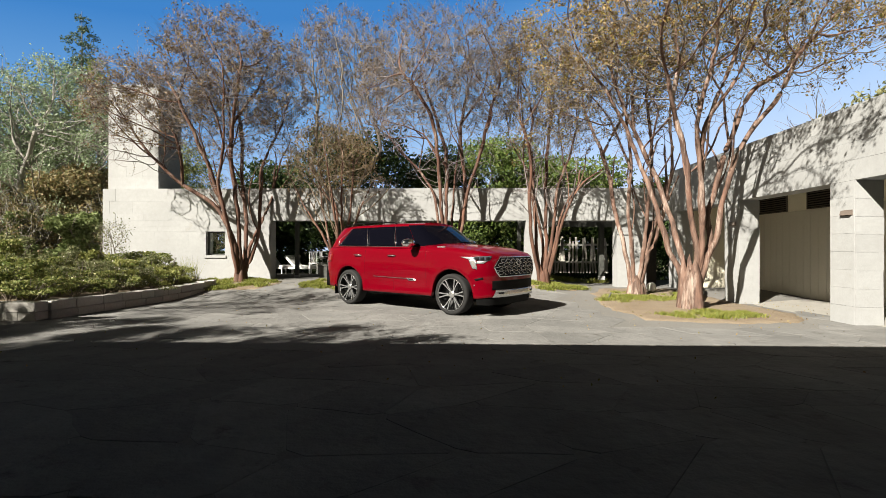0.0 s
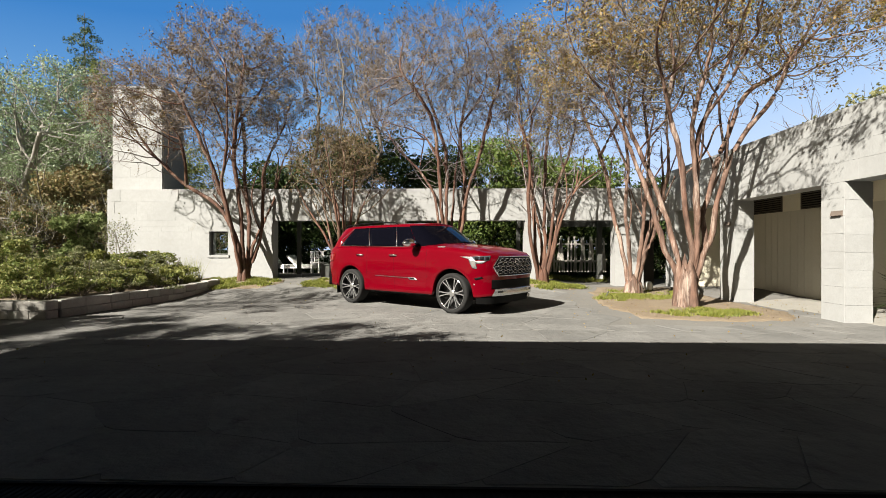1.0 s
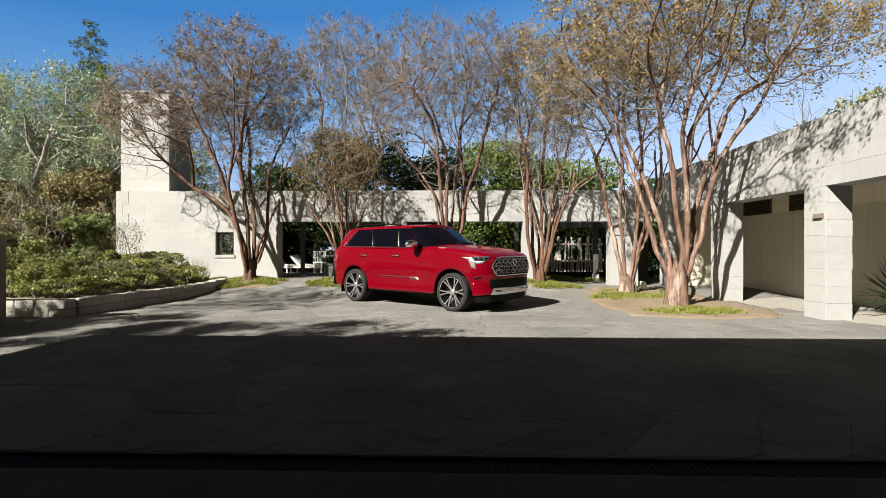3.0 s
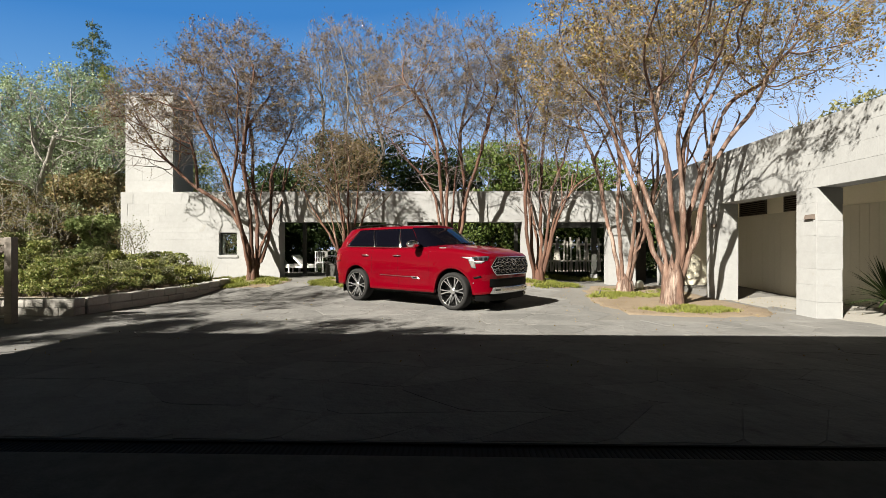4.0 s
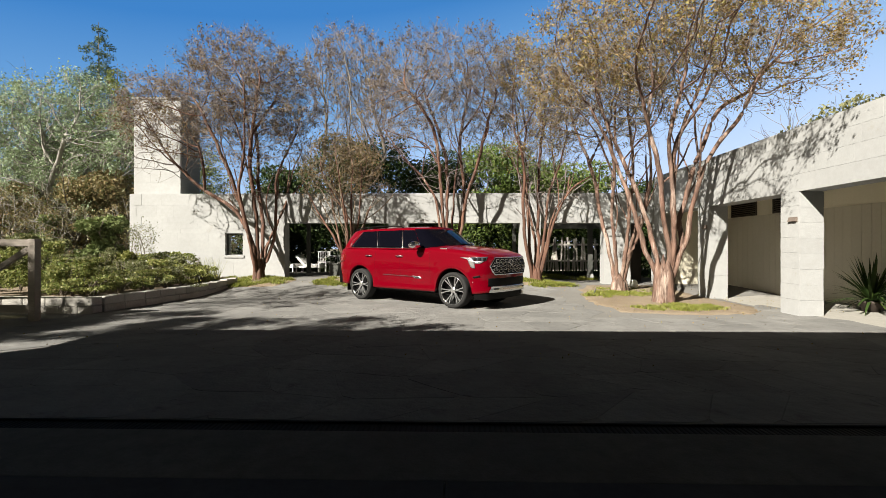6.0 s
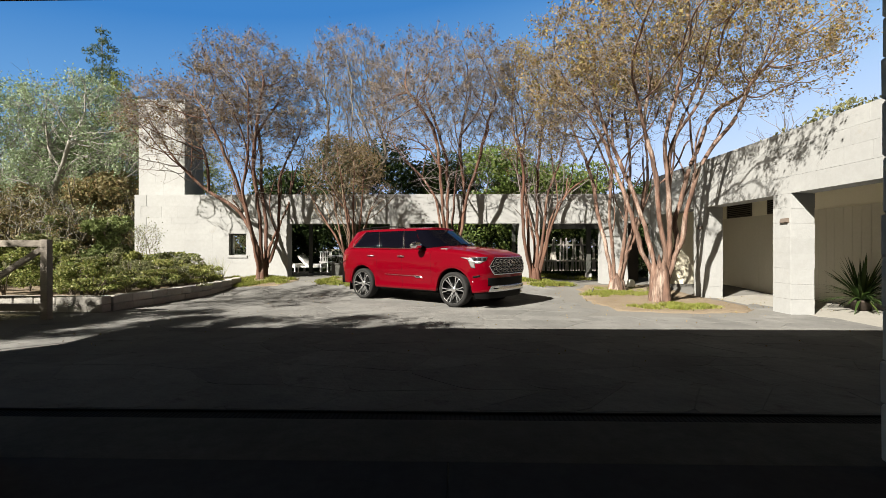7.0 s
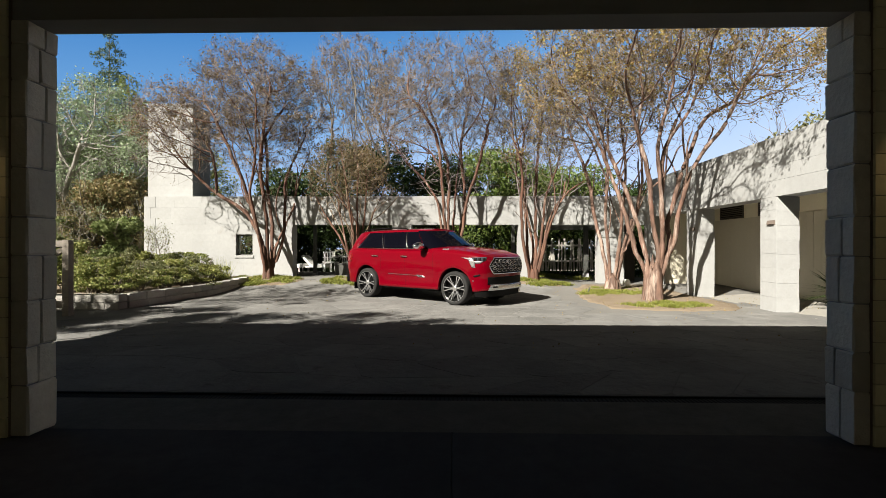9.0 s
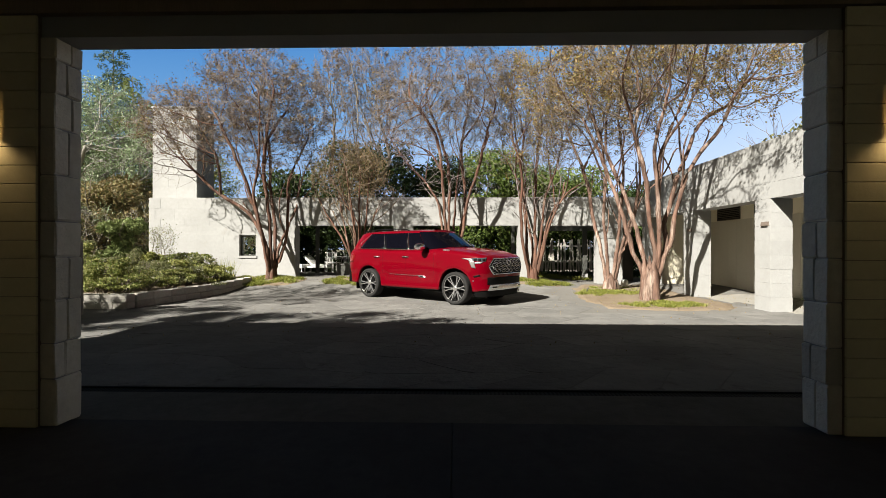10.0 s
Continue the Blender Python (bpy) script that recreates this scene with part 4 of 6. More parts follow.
def cabin_patch(x0b, x1b, x0t, x1t, v0, v1, side=-1, lift=0.006, nu=10, nv=8):
    rows = []
    for j in range(-1, nv + 2):
        t = min(1, max(0, j / nv))
        v = v0 + (v1 - v0) * t
        row = []
        for i in range(-1, nu + 2):
            s = min(1, max(0, i / nu))
            x = (x0b * (1 - s) + x1b * s) * (1 - t) + (x0t * (1 - s) + x1t * s) * t
            edge = i in (-1, nu + 1) or j in (-1, nv + 1)
            row.append(cabin(cabin_i(x, v), v, lift - (0.02 if edge else 0), side))
        rows.append(row)
    return sheet(rows)


def rod(points, r, sides=6):
    return tubes([(np.array(points, float), [r] * len(points), sides)], "rod")


def lathe(profile, sides=40, y0=0.0):
    """Turns (radius, y) pairs round the y axis."""
    a = np.arange(sides + 1) * 2 * np.pi / sides
    return sheet([[(r * math.cos(t), y + y0, r * math.sin(t)) for t in a] for r, y in profile])


def car_wheel(parent, m):
    wheel = part("wheel", weld(joined("wheel", [lathe([(0.325, 0.08), (0.33, -0.05), (0.328, -0.118), (0.316, -0.128), (0.309, -0.118), (0.305, -0.05), (0.30, 0.03), (0.0, 0.05)])])), GUNMETAL, parent, "dark wheel with bright machined spokes")
    wheel.matrix_parent_inverse = Matrix()
    wheel.matrix_basis = m
    part("tyre", weld(joined("tyre", [lathe([(0.32, 0.10), (0.355, 0.132), (0.39, 0.128), (0.408, 0.105), (0.412, 0.05), (0.412, -0.05), (0.408, -0.105), (0.39, -0.128), (0.355, -0.134), (0.32, -0.115)])])), TYRE, wheel, "black road tyre")
    part("rim", weld(joined("rim", [lathe([(0.323, -0.112), (0.329, -0.130), (0.321, -0.137), (0.311, -0.130), (0.309, -0.115)])])), CHROME, wheel, "bright chrome rim edge")
    bm = bmesh.new()
    for k in range(6):
        a = 60 * k + 12
        for off in (-6.0, 6.0):
            vs = []
            for r, w, y in ((0.055, 0.014, -0.075), (0.17, 0.0085, -0.098), (0.314, 0.0125, -0.122)):
                for s in (-1, 1):
                    th = radians(a + off * (0.55 + 0.9 * r / 0.314))
                    c = Vector((math.cos(th) * r, y, math.sin(th) * r)) + Vector((-math.sin(th), 0, math.cos(th))) * w * s
                    vs.append((bm.verts.new(c), bm.verts.new(c + Vector((0, 0.035, 0)))))
            for q in (0, 2):
                (a0, b0), (a1, b1), (a2, b2), (a3, b3) = vs[q], vs[q + 1], vs[q + 2], vs[q + 3]
                for f in ((a0, a1, a3, a2), (a0, a2, b2, b0), (a1, b1, b3, a3)):
                    bm.faces.new(f)
    bmesh.ops.recalc_face_normals(bm, faces=bm.faces)
    part("spokes", bm, BRIGHT, wheel, "six pairs of bright spokes")
    part("hub_cap", weld(joined("hub_cap", [lathe([(0.072, -0.06), (0.070, -0.095), (0.060, -0.104), (0.0, -0.108)], 24)])), SATIN, wheel, "round silver hub cap")
    return wheel


def build_car():
    car = thing("car", pose(0.504, 10.057, 0, 0, 0, -37.2), "glossy red large sport utility vehicle parked on the court", "car")
    sheets = []
    for side in (-1, 1):
        cols = []
        for k in range(NU):
            x, y = PLAN[k]
            zb, zt = body_bottom(x), body_top(x)
            col = [flank(PLAN_U[k], zb, -0.07, side), flank(PLAN_U[k], zb, -0.012, side)]
            col += [flank(PLAN_U[k], zb + (zt - zb) * t, 0, side) for t in np.linspace(0.012, 1, 18)]
            cols.append(col)
        sheets.append(sheet(cols))
        # bonnet, half of it, from its edge to the middle
        rows = []
        for k in range(NU):
            x, y = PLAN[k]
            if x < -0.85:
                break
            p = np.array(flank(PLAN_U[k], body_top(x), 0, side))
            row = []
            for t in np.linspace(0, 1, 12):
                yy = p[1] * (1 - t)
                swell = 0.075 * (1 - (1 - t) ** 2.2) * min(1, max(0.12, (0.99 - x) / 0.45))
                ridge = 0.014 * math.exp(-((t - 0.36) / 0.10) ** 2) * min(1, max(0, (0.9 - x) / 0.3))
                row.append((p[0], yy, p[2] + swell + ridge))
            rows.append(row)
        sheets.append(sheet(rows))
        # shoulder between the flank and the cabin
        rows = []
        for k in range(NU):
            x, y = PLAN[k]
            if x > -0.45:
                continue
            p = np.array(flank(PLAN_U[k], body_top(x), 0, side))
            rows.append([p, (p[0] * 0.995 - 0.01, p[1] * 0.82, p[2] + 0.006)])
        sheets.append(sheet(rows))
    part("body", weld(joined("body", sheets)), RED, car, "glossy red painted body", True)
    # cabin: pillars and roof
    sheets = []
    for side in (-1, 1):
        sheets.append(sheet([[cabin(i, v, 0, side) for i in range(GN)] for v in np.linspace(-0.03, 1, 12)]))
        rows = []
        for i in range(GN):
            p = np.array(cabin(i, 1.0, 0, side))
            rows.append([(p[0] if abs(p[1]) > 1e-4 else p[0], p[1] * (1 - t), p[2] + 0.055 * (1 - (1 - t) ** 2.4) * min(1, abs(p[1]) / 0.6)) for t in np.linspace(0, 1, 8)])
        sheets.append(sheet(rows))
    part("roof", weld(joined("roof", sheets)), RED, car, "red roof and pillars", True)
    # glass
    win = "dark tinted side window"
    for side in (-1, 1):
        part("window", joined("window", [cabin_patch(-0.99, -1.585, -1.36, -1.735, 0.05, 0.90, side)]), CARGLASS, car, win)
        part("window", joined("window", [cabin_patch(-1.605, -2.47, -1.755, -2.66, 0.05, 0.90, side)]), CARGLASS, car, win)
        part("window", joined("window", [cabin_patch(-2.49, -3.56, -2.68, -3.20, 0.05, 0.90, side)]), CARGLASS, car, win)
        for xb, xt in ((-1.595, -1.745), (-2.48, -2.67)):
            part("window_trim", rod([cabin(cabin_i(xb + (xt - xb) * t, 0.04 + 0.86 * t), 0.04 + 0.86 * t, 0.007, side) for t in np.linspace(0, 1, 6)], 0.007), CHROME, car, "thin chrome window divider")
        line = [cabin(cabin_i(x, 0.03), 0.03, 0.008, side) for x in np.linspace(-0.98, -3.54, 20)]
        line += [cabin(cabin_i(-3.58 + 0.0 * t, 0.03 + 0.3 * t), 0.03 + 0.3 * t, 0.008, side) for t in (0.2, 0.5, 0.8)]
        line += [cabin(cabin_i(-3.58 + 0.36 * t, 0.33 + 0.55 * t), 0.33 + 0.55 * t, 0.008, side) for t in np.linspace(0.1, 1, 5)]
        part("belt_trim", rod(line, 0.009), CHROME, car, "chrome strip below the windows", True)
        # A-pillar cover in black
        rows = []
        for j in range(12):
            v = 0.02 + 0.93 * j / 11
            i1 = cabin_i(-0.985 - 0.37 * (v - 0.05) / 0.85, v)
            rows.append([cabin(15.5 + (i1 - 15.5) * q, v, 0.0045, side) for q in np.linspace(0, 1, 7)])
        part("pillar_cover", joined("pillar_cover", [sheet(rows)]), CARGLASS, car, "gloss black pillar cover", True)
    rows = []
    for j in range(12):
        v = 0.03 + 0.90 * j / 11
        rows.append([cabin(i, v, 0.006, -1) for i in np.linspace(17, 0, 14)] + [cabin(i, v, 0.006, 1) for i in np.linspace(0, 17, 14)][1:])
    part("windscreen", weld(joined("windscreen", [sheet(rows)])), CARGLASS, car, "dark raked windscreen", True)
    part("wiper", rod([(-0.44, 0.55, 1.45), (-0.47, 0.1, 1.475), (-0.52, -0.35, 1.465)], 0.012), BLACK, car, "black wiper arm")
    # underside and wheel wells
    part("underbody", boxes((-4.0, 0.72, -0.66, 0.66, 0.27, 1.0), (-2.55, -0.55, -0.93, 0.93, 0.33, 0.6), (-4.1, -3.66, -0.85, 0.85, 0.40, 0.9), bevel=0.02), BLACK, car, "black underbody")
    for wx in (0.0, -3.099):
        for side in (-1, 1):
            rows = [[(wx + 0.52 * math.cos(a), side * y, 0.41 + 0.52 * math.sin(a)) for a in np.linspace(-0.15, math.pi + 0.15, 20)] for y in (0.6, 0.945)]
            part("wheel_well", joined("wheel_well", [sheet(rows)]), BLACK, car, "black wheel well liner")
            car_wheel(car, pose(wx, side * 0.855, 0.412, 0, 18 * wx + 7, 0 if side < 0 else 180))
    part("mud_flap", boxes((-3.64, -3.62, -0.96, -0.72, 0.22, 0.45), bevel=0.004), BLACK, car, "black rubber mud flap")
    # lower lip
    part("front_skirt", weld(joined("front_skirt", [sheet([[flank(u, z, -0.025, s) for s, u in [(-1, q) for q in np.linspace(1.15, 0, 24)] + [(1, q) for q in np.linspace(0.05, 1.15, 23)]] for z in (0.235, 0.27, 0.33, 0.41)])])), BLACK, car, "black plastic front skirt", True)
    both = [(-1, q) for q in np.linspace(0.80, 0, 20)] + [(1, q) for q in np.linspace(0.04, 0.80, 19)]
    rows = []
    for z, l in ((0.525, -0.02), (0.53, 0.006), (0.56, 0.008), (0.68, 0.006), (0.705, 0.004), (0.71, -0.02)):
        rows.append([flank(u, z, l, s) for s, u in both])
    part("lower_intake", weld(joined("lower_intake", [sheet(rows)])), BLACK, car, "black lower air intake", True)
    rows = []
    for z, l in ((0.385, -0.02), (0.39, 0.022), (0.41, 0.03), (0.50, 0.03), (0.525, 0.022), (0.53, -0.02)):
        rows.append([flank(u * (0.9 + 0.1 * (0.53 - z) / 0.14) * 1.0, z, l, s) for s, u in [(a, b * 1.0) for a, b in both]])
    part("bumper_strip", weld(joined("bumper_strip", [sheet(rows)])), SATIN, car, "satin silver bumper strip", True)
    for side in (-1, 1):
        part("strip_slot", joined("strip_slot", [flank_patch([(0.52, 0.455), (0.66, 0.455), (0.66, 0.485), (0.52, 0.485)], 0.034, 4, 2, side)]), BLACK, car, "black slot in the bumper strip")
        part("fog_recess", joined("fog_recess", [flank_patch([(0.98, 0.735), (1.14, 0.70), (1.17, 0.735), (1.0, 0.775)], 0.005, 5, 3, side)]), BLACK, car, "black side vent")
        part("parking_sensor", joined("parking_sensor", [flank_patch([(1.16, 0.60), (1.18, 0.60), (1.18, 0.63), (1.16, 0.63)], 0.006, 2, 2, side)]), SATIN, car, "small round sensor")
    # grille
    def nose(y, z, lift):
        u = float(np.interp(abs(y), PLAN[:NU // 4, 1], PLAN_U[:NU // 4]))
        return flank(u, z, lift, 1 if y > 0 else -1)
    outline = [(-0.60, 1.160), (0.60, 1.160), (0.70, 1.07), (0.765, 0.965), (0.70, 0.85), (0.64, 0.785), (-0.64, 0.785), (-0.70, 0.85), (-0.765, 0.965), (-0.70, 1.07)]
    rows = []
    for z in np.linspace(0.79, 1.155, 9):
        w = np.interp(z, [0.785, 0.85, 0.965, 1.07, 1.16], [0.64, 0.70, 0.765, 0.70, 0.60])
        rows.append([nose(y, z, 0.006) for y in np.linspace(-w, w, 21)])
    part("grille_back", joined("grille_back", [sheet(rows)]), BLACK, car, "black grille opening", True)
    loop = []
    for k in range(len(outline)):
        a, b = np.array(outline[k]), np.array(outline[(k + 1) % len(outline)])
        n = 16 if abs(a[0] - b[0]) > 0.5 else 4
        loop += [nose(*(a + (b - a) * t), 0.016) for t in np.arange(n) / n]
    part("grille_frame", rod(loop + loop[:1], 0.013), CHROME, car, "chrome grille surround", True)
    lines = []
    hx, hz = 0.172, 0.076
    for r in range(-2, 4):
        for c in range(-5, 6):
            cy, cz = c * hx + (hx / 2 if r % 2 else 0), 0.935 + r * hz
            pts = []
            for dy, dz in ((-0.36, 0.0), (-0.2, 0.40), (0.2, 0.40), (0.36, 0.0), (0.2, -0.40), (-0.2, -0.40), (-0.36, 0.0)):
                pts.append((cy + dy * hx * 1.18, cz + dz * hz))
            w = np.interp(cz, [0.785, 0.85, 0.965, 1.07, 1.16], [0.64, 0.70, 0.765, 0.70, 0.60])
            if 0.80 < cz < 1.15 and abs(cy) < w - 0.03:
                pts = [(max(-w, min(w, y)), max(0.79, min(1.155, z))) for y, z in pts]
                lines.append(([nose(y, z, 0.014) for y, z in pts], [0.009] * 7, 4))
    part("grille_mesh", tubes(lines, "grille_mesh"), SATIN, car, "silver honeycomb grille mesh")
    ring = [nose(0.075 * math.cos(a), 1.05 + 0.052 * math.sin(a), 0.026) for a in np.linspace(0, 2 * math.pi, 25)]
    part("emblem", rod(ring, 0.010), CHROME, car, "plain oval chrome emblem", True)
    # lamps
    for side in (-1, 1):
        part("headlight", joined("headlight", [flank_patch([(0.86, 1.085), (1.18, 1.10), (1.24, 1.165), (0.80, 1.185)], 0.006, 10, 5, side)]), LENS, car, "clear headlight with dark inner lamps")
        part("lamp_band", joined("lamp_band", [flank_patch([(1.16, 1.10), (1.30, 1.12), (1.50, 1.165), (1.20, 1.165)], 0.010, 6, 4, side), flank_patch([(1.10, 0.925), (1.20, 0.94), (1.30, 1.125), (1.14, 1.115)], 0.011, 5, 6, side), flank_patch([(0.98, 1.035), (1.12, 1.03), (1.13, 1.075), (0.90, 1.085)], 0.010, 6, 3, side)]), SATIN, car, "silver daytime light band")
        for k in range(3):
            u = 0.86 + 0.105 * k
            part("lamp_cell", joined("lamp_cell", [flank_patch([(u, 1.10), (u + 0.07, 1.10), (u + 0.075, 1.155), (u, 1.16)], 0.010, 3, 3, side)]), BLACK, car, "dark square lamp cell")
        part("tail_light", joined("tail_light", [flank_patch([(u_at(-3.78), 1.02), (u_at(-4.05), 0.98), (u_at(-4.05), 1.24), (u_at(-3.72), 1.20)], 0.012, 6, 5, side)]), TAIL, car, "red tail light")
        part("rear_reflector", joined("rear_reflector", [flank_patch([(u_at(-3.95), 0.60), (u_at(-4.02), 0.60), (u_at(-4.02), 0.72), (u_at(-3.95), 0.70)], 0.006, 3, 3, side)]), TAIL, car, "small red reflector")
        # handles, mouldings, badge
        for x in (-1.66, -2.76):
            part("door_handle", rod([flank(u_at(x + 0.11), 1.175, 0.0, side), flank(u_at(x + 0.09), 1.178, 0.035, side), flank(u_at(x), 1.18, 0.042, side), flank(u_at(x - 0.09), 1.178, 0.035, side), flank(u_at(x - 0.11), 1.175, 0.0, side)], 0.016, 8), CHROME, car, "chrome door handle", True)
        part("side_moulding", rod([flank(u_at(x), 0.705 + 0.02 * (x + 2.2) * -0.9, 0.008, side) for x in np.linspace(-2.24, -1.18, 10)], 0.009), CHROME, car, "thin chrome side moulding", True)
        part("badge", joined("badge", [flank_patch([(u_at(-0.93), 0.64), (u_at(-1.17), 0.645), (u_at(-1.22), 0.70), (u_at(-1.0), 0.695)], 0.012, 5, 3, side)]), SATIN, car, "silver framed name badge")
        part("badge_plate", joined("badge_plate", [flank_patch([(u_at(-0.99), 0.655), (u_at(-1.14), 0.658), (u_at(-1.17), 0.687), (u_at(-1.02), 0.683)], 0.016, 5, 2, side)]), BLACK, car, "dark badge plate")
        for x, z0, z1 in ((-0.66, 0.55, 1.30), (-1.62, 0.42, 1.33), (-2.52, 0.72, 1.33)):
            part("door_seam", rod([flank(u_at(x - 0.02 * (z - z0)), z, -0.0015, side) for z in np.linspace(z0, z1, 12)], 0.0035, 4), BLACK, car, "dark door seam")
        # mirror
        bm = bmesh.new()
        bmesh.ops.create_uvsphere(bm, u_segments=20, v_segments=12, radius=1, matrix=pose(-1.0, side * 1.115, 1.44) @ Matrix.Diagonal((0.12, 0.205, 0.10, 1)))
        part("mirror_cap", bm, CHROME, car, "chrome door mirror cap", True)
        bm = bmesh.new()
        box(bm, -1.05, -0.95, side * 1.10 - 0.13, side * 1.10 + 0.13, 1.355, 1.43, 0.02)
        box(bm, -1.03, -0.96, min(side * 0.90, side * 1.02), max(side * 0.90, side * 1.02), 1.36, 1.41, 0.01)
        part("mirror_foot", bm, BLACK, car, "black mirror underside and foot")
        # roof rail
        pts = [(x, side * 0.70, z) for x, z in ((-1.75, 1.885), (-1.85, 1.925), (-2.3, 1.945), (-3.0, 1.935), (-3.45, 1.90), (-3.55, 1.865))]
        part("roof_rail", rod(pts, 0.016, 8), BLACK, car, "black roof rail", True)
        part("bonnet_badge", boxes((-0.42, -0.22, side * 0.885 - 0.01, side * 0.885 + 0.02, 1.345, 1.375), bevel=0.006), SATIN, car, "small silver bonnet vent badge")
    part("tow_hook", boxes((0.90, 0.94, 0.50, 0.525, 0.30, 0.36), (0.90, 0.94, 0.56, 0.585, 0.30, 0.36), bevel=0.004), SATIN, car, "pale tow hooks")
    return car


build_car()
# ---- planting at the foot of the trees ----
def blades(rng, pts, height, width, lean=0.35):
    """Grass: narrow three-cornered blades that stand on pts."""
    n = len(pts)
    a = rng.uniform(0, 6.28, n)
    h = height * rng.uniform(0.5, 1.3, n)
    s = np.stack([np.cos(a), np.sin(a), np.zeros(n)], 1) * width
    tip = pts + np.stack([rng.normal(size=n) * lean * h, rng.normal(size=n) * lean * h, h], 1)
    q = np.stack([pts - s, pts + s, tip], 1)
    return quick_mesh("blades", q.reshape(-1, 3), np.arange(n * 3).reshape(n, 3), False)


def grass_patch(blobs, count, height, seed):
    """Ragged tufts: blades in many small clumps about the given places."""
    rng = np.random.default_rng(seed)
    b = np.array(blobs, float)
    w = b[:, 2] * b[:, 3]
    tufts = []
    for _ in range(int(26 * w.sum()) + 12):
        k = rng.choice(len(b), p=w / w.sum())
        a, r = rng.uniform(0, 6.28), math.sqrt(rng.random()) * 1.05
        s = rng.uniform(0.06, 0.2)
        tufts.append((b[k, 0] + math.cos(a) * r * b[k, 2], b[k, 1] + math.sin(a) * r * b[k, 3], s))
    tf = np.array(tufts)
    k = rng.choice(len(tf), count, p=tf[:, 2] ** 2 / (tf[:, 2] ** 2).sum())
    x, y = tf[k, 0] + rng.normal(size=count) * tf[k, 2] * 0.6, tf[k, 1] + rng.normal(size=count) * tf[k, 2] * 0.6
    z = np.array([ground_z(p, q) for p, q in zip(x, y)]) + 0.015
    ob = part("grass", blades(rng, np.stack([x, y, z], 1), height, 0.011, 0.6), GRASS)
    return tagged(ob, "ragged yellow green grass at the foot of a tree", "grass", kind="stuff")


grass_patch([(4.75, 9.25, 0.75, 0.35), (5.3, 9.5, 0.6, 0.45)], 5000, 0.07, 1)
grass_patch([(4.6, 12.0, 0.8, 0.6), (5.3, 12.9, 0.9, 0.7), (4.1, 12.2, 0.4, 0.4)], 6000, 0.08, 2)
grass_patch([(-6.6, 13.9, 1.3, 0.75), (-7.2, 13.5, 0.7, 0.5)], 14000, 0.09, 3)
grass_patch([(-3.6, 13.9, 0.9, 0.7)], 6000, 0.08, 4)
grass_patch([(2.8, 13.9, 0.9, 0.6)], 8000, 0.09, 5)
grass_patch([(-0.2, 14.2, 0.9, 0.6)], 4000, 0.08, 6)
grass_patch([(4.0, 17.2, 1.6, 0.5), (-3.0, 17.4, 2.0, 0.6)], 6000, 0.16, 7)


def soil_bed(outline, name, label, lift=0.02):
    """A thin bed of soil with an uneven rim."""
    rng = np.random.default_rng(len(outline))
    pts = []
    n = len(outline)
    for k in range(n):
        a, b = np.array(outline[k]), np.array(outline[(k + 1) % n])
        m = max(2, int(np.linalg.norm(b - a) / 0.2))
        pts += [a + (b - a) * t / m + rng.normal(size=2) * 0.05 for t in range(m)]
    c = np.mean(pts, 0)
    rings = []
    for f, dz in ((1.0, -0.03), (0.985, 0.01), (0.9, lift), (0.6, lift + 0.012), (0.3, lift + 0.02)):
        rings.append([(*(c + (p - c) * f), 0) for p in pts])
    V, F = [], []
    m = len(pts)
    for ring, dz in zip(rings, (-0.03, 0.01, lift, lift + 0.012, lift + 0.02)):
        V += [(x, y, ground_z(x, y) + dz) for x, y, _ in ring]
    for r in range(4):
        for k in range(m):
            F.append((r * m + k, r * m + (k + 1) % m, (r + 1) * m + (k + 1) % m, (r + 1) * m + k))
    F.append(tuple(4 * m + k for k in range(m)))
    return tagged(part(name, raw(name, V, F), SOIL, None, "", True), label, "planting bed", kind="structure")


soil_bed([(3.55, 8.75), (4.4, 8.42), (5.4, 8.40), (6.35, 8.60), (6.9, 9.6), (6.9, 12.6), (6.7, 14.6), (4.6, 14.6), (3.85, 13.3), (3.45, 11.0)], "bed", "dry brown soil bed round the trees")
soil_bed([(-8.2, 13.0), (-5.6, 13.1), (-5.2, 14.1), (-5.9, 15.1), (-8.3, 15.1)], "bed", "soil bed below the loggia wall", 0.015)
soil_bed([(1.9, 13.4), (3.5, 13.5), (3.7, 14.4), (3.0, 15.1), (1.7, 15.1)], "bed", "soil bed below the loggia pier", 0.015)
soil_bed([(-4.5, 13.4), (-2.6, 13.5), (0.8, 13.6), (0.9, 15.1), (-4.4, 15.1)], "bed", "soil bed along the loggia", 0.015)

# fallen leaves lie about the beds and the court
rng = np.random.default_rng(77)
spots = np.concatenate([np.stack([rng.normal(5.0, 1.2, 500), rng.normal(10.8, 1.6, 500)], 1), np.stack([rng.uniform(-7, 5, 260), rng.uniform(4, 14, 260)], 1), np.stack([rng.uniform(6.9, 8.2, 160), rng.uniform(8.5, 14, 160)], 1)])
lie = np.array([(x, y, ground_z(x, y) + 0.035) for x, y in spots])
tagged(part("fallen_leaves", leaf_mesh("fallen_leaves", lie, 0.018, rng), LEAF_BROWN), "scattered dry brown fallen leaves", "leaves", kind="stuff")

# ---- planter with shrubs ----
tagged(part("planter_soil", boxes((-13.0, -7.75, 8.45, 13.5, -0.05, 0.27)), SOIL), "dark soil in the raised planter", "soil", kind="structure")


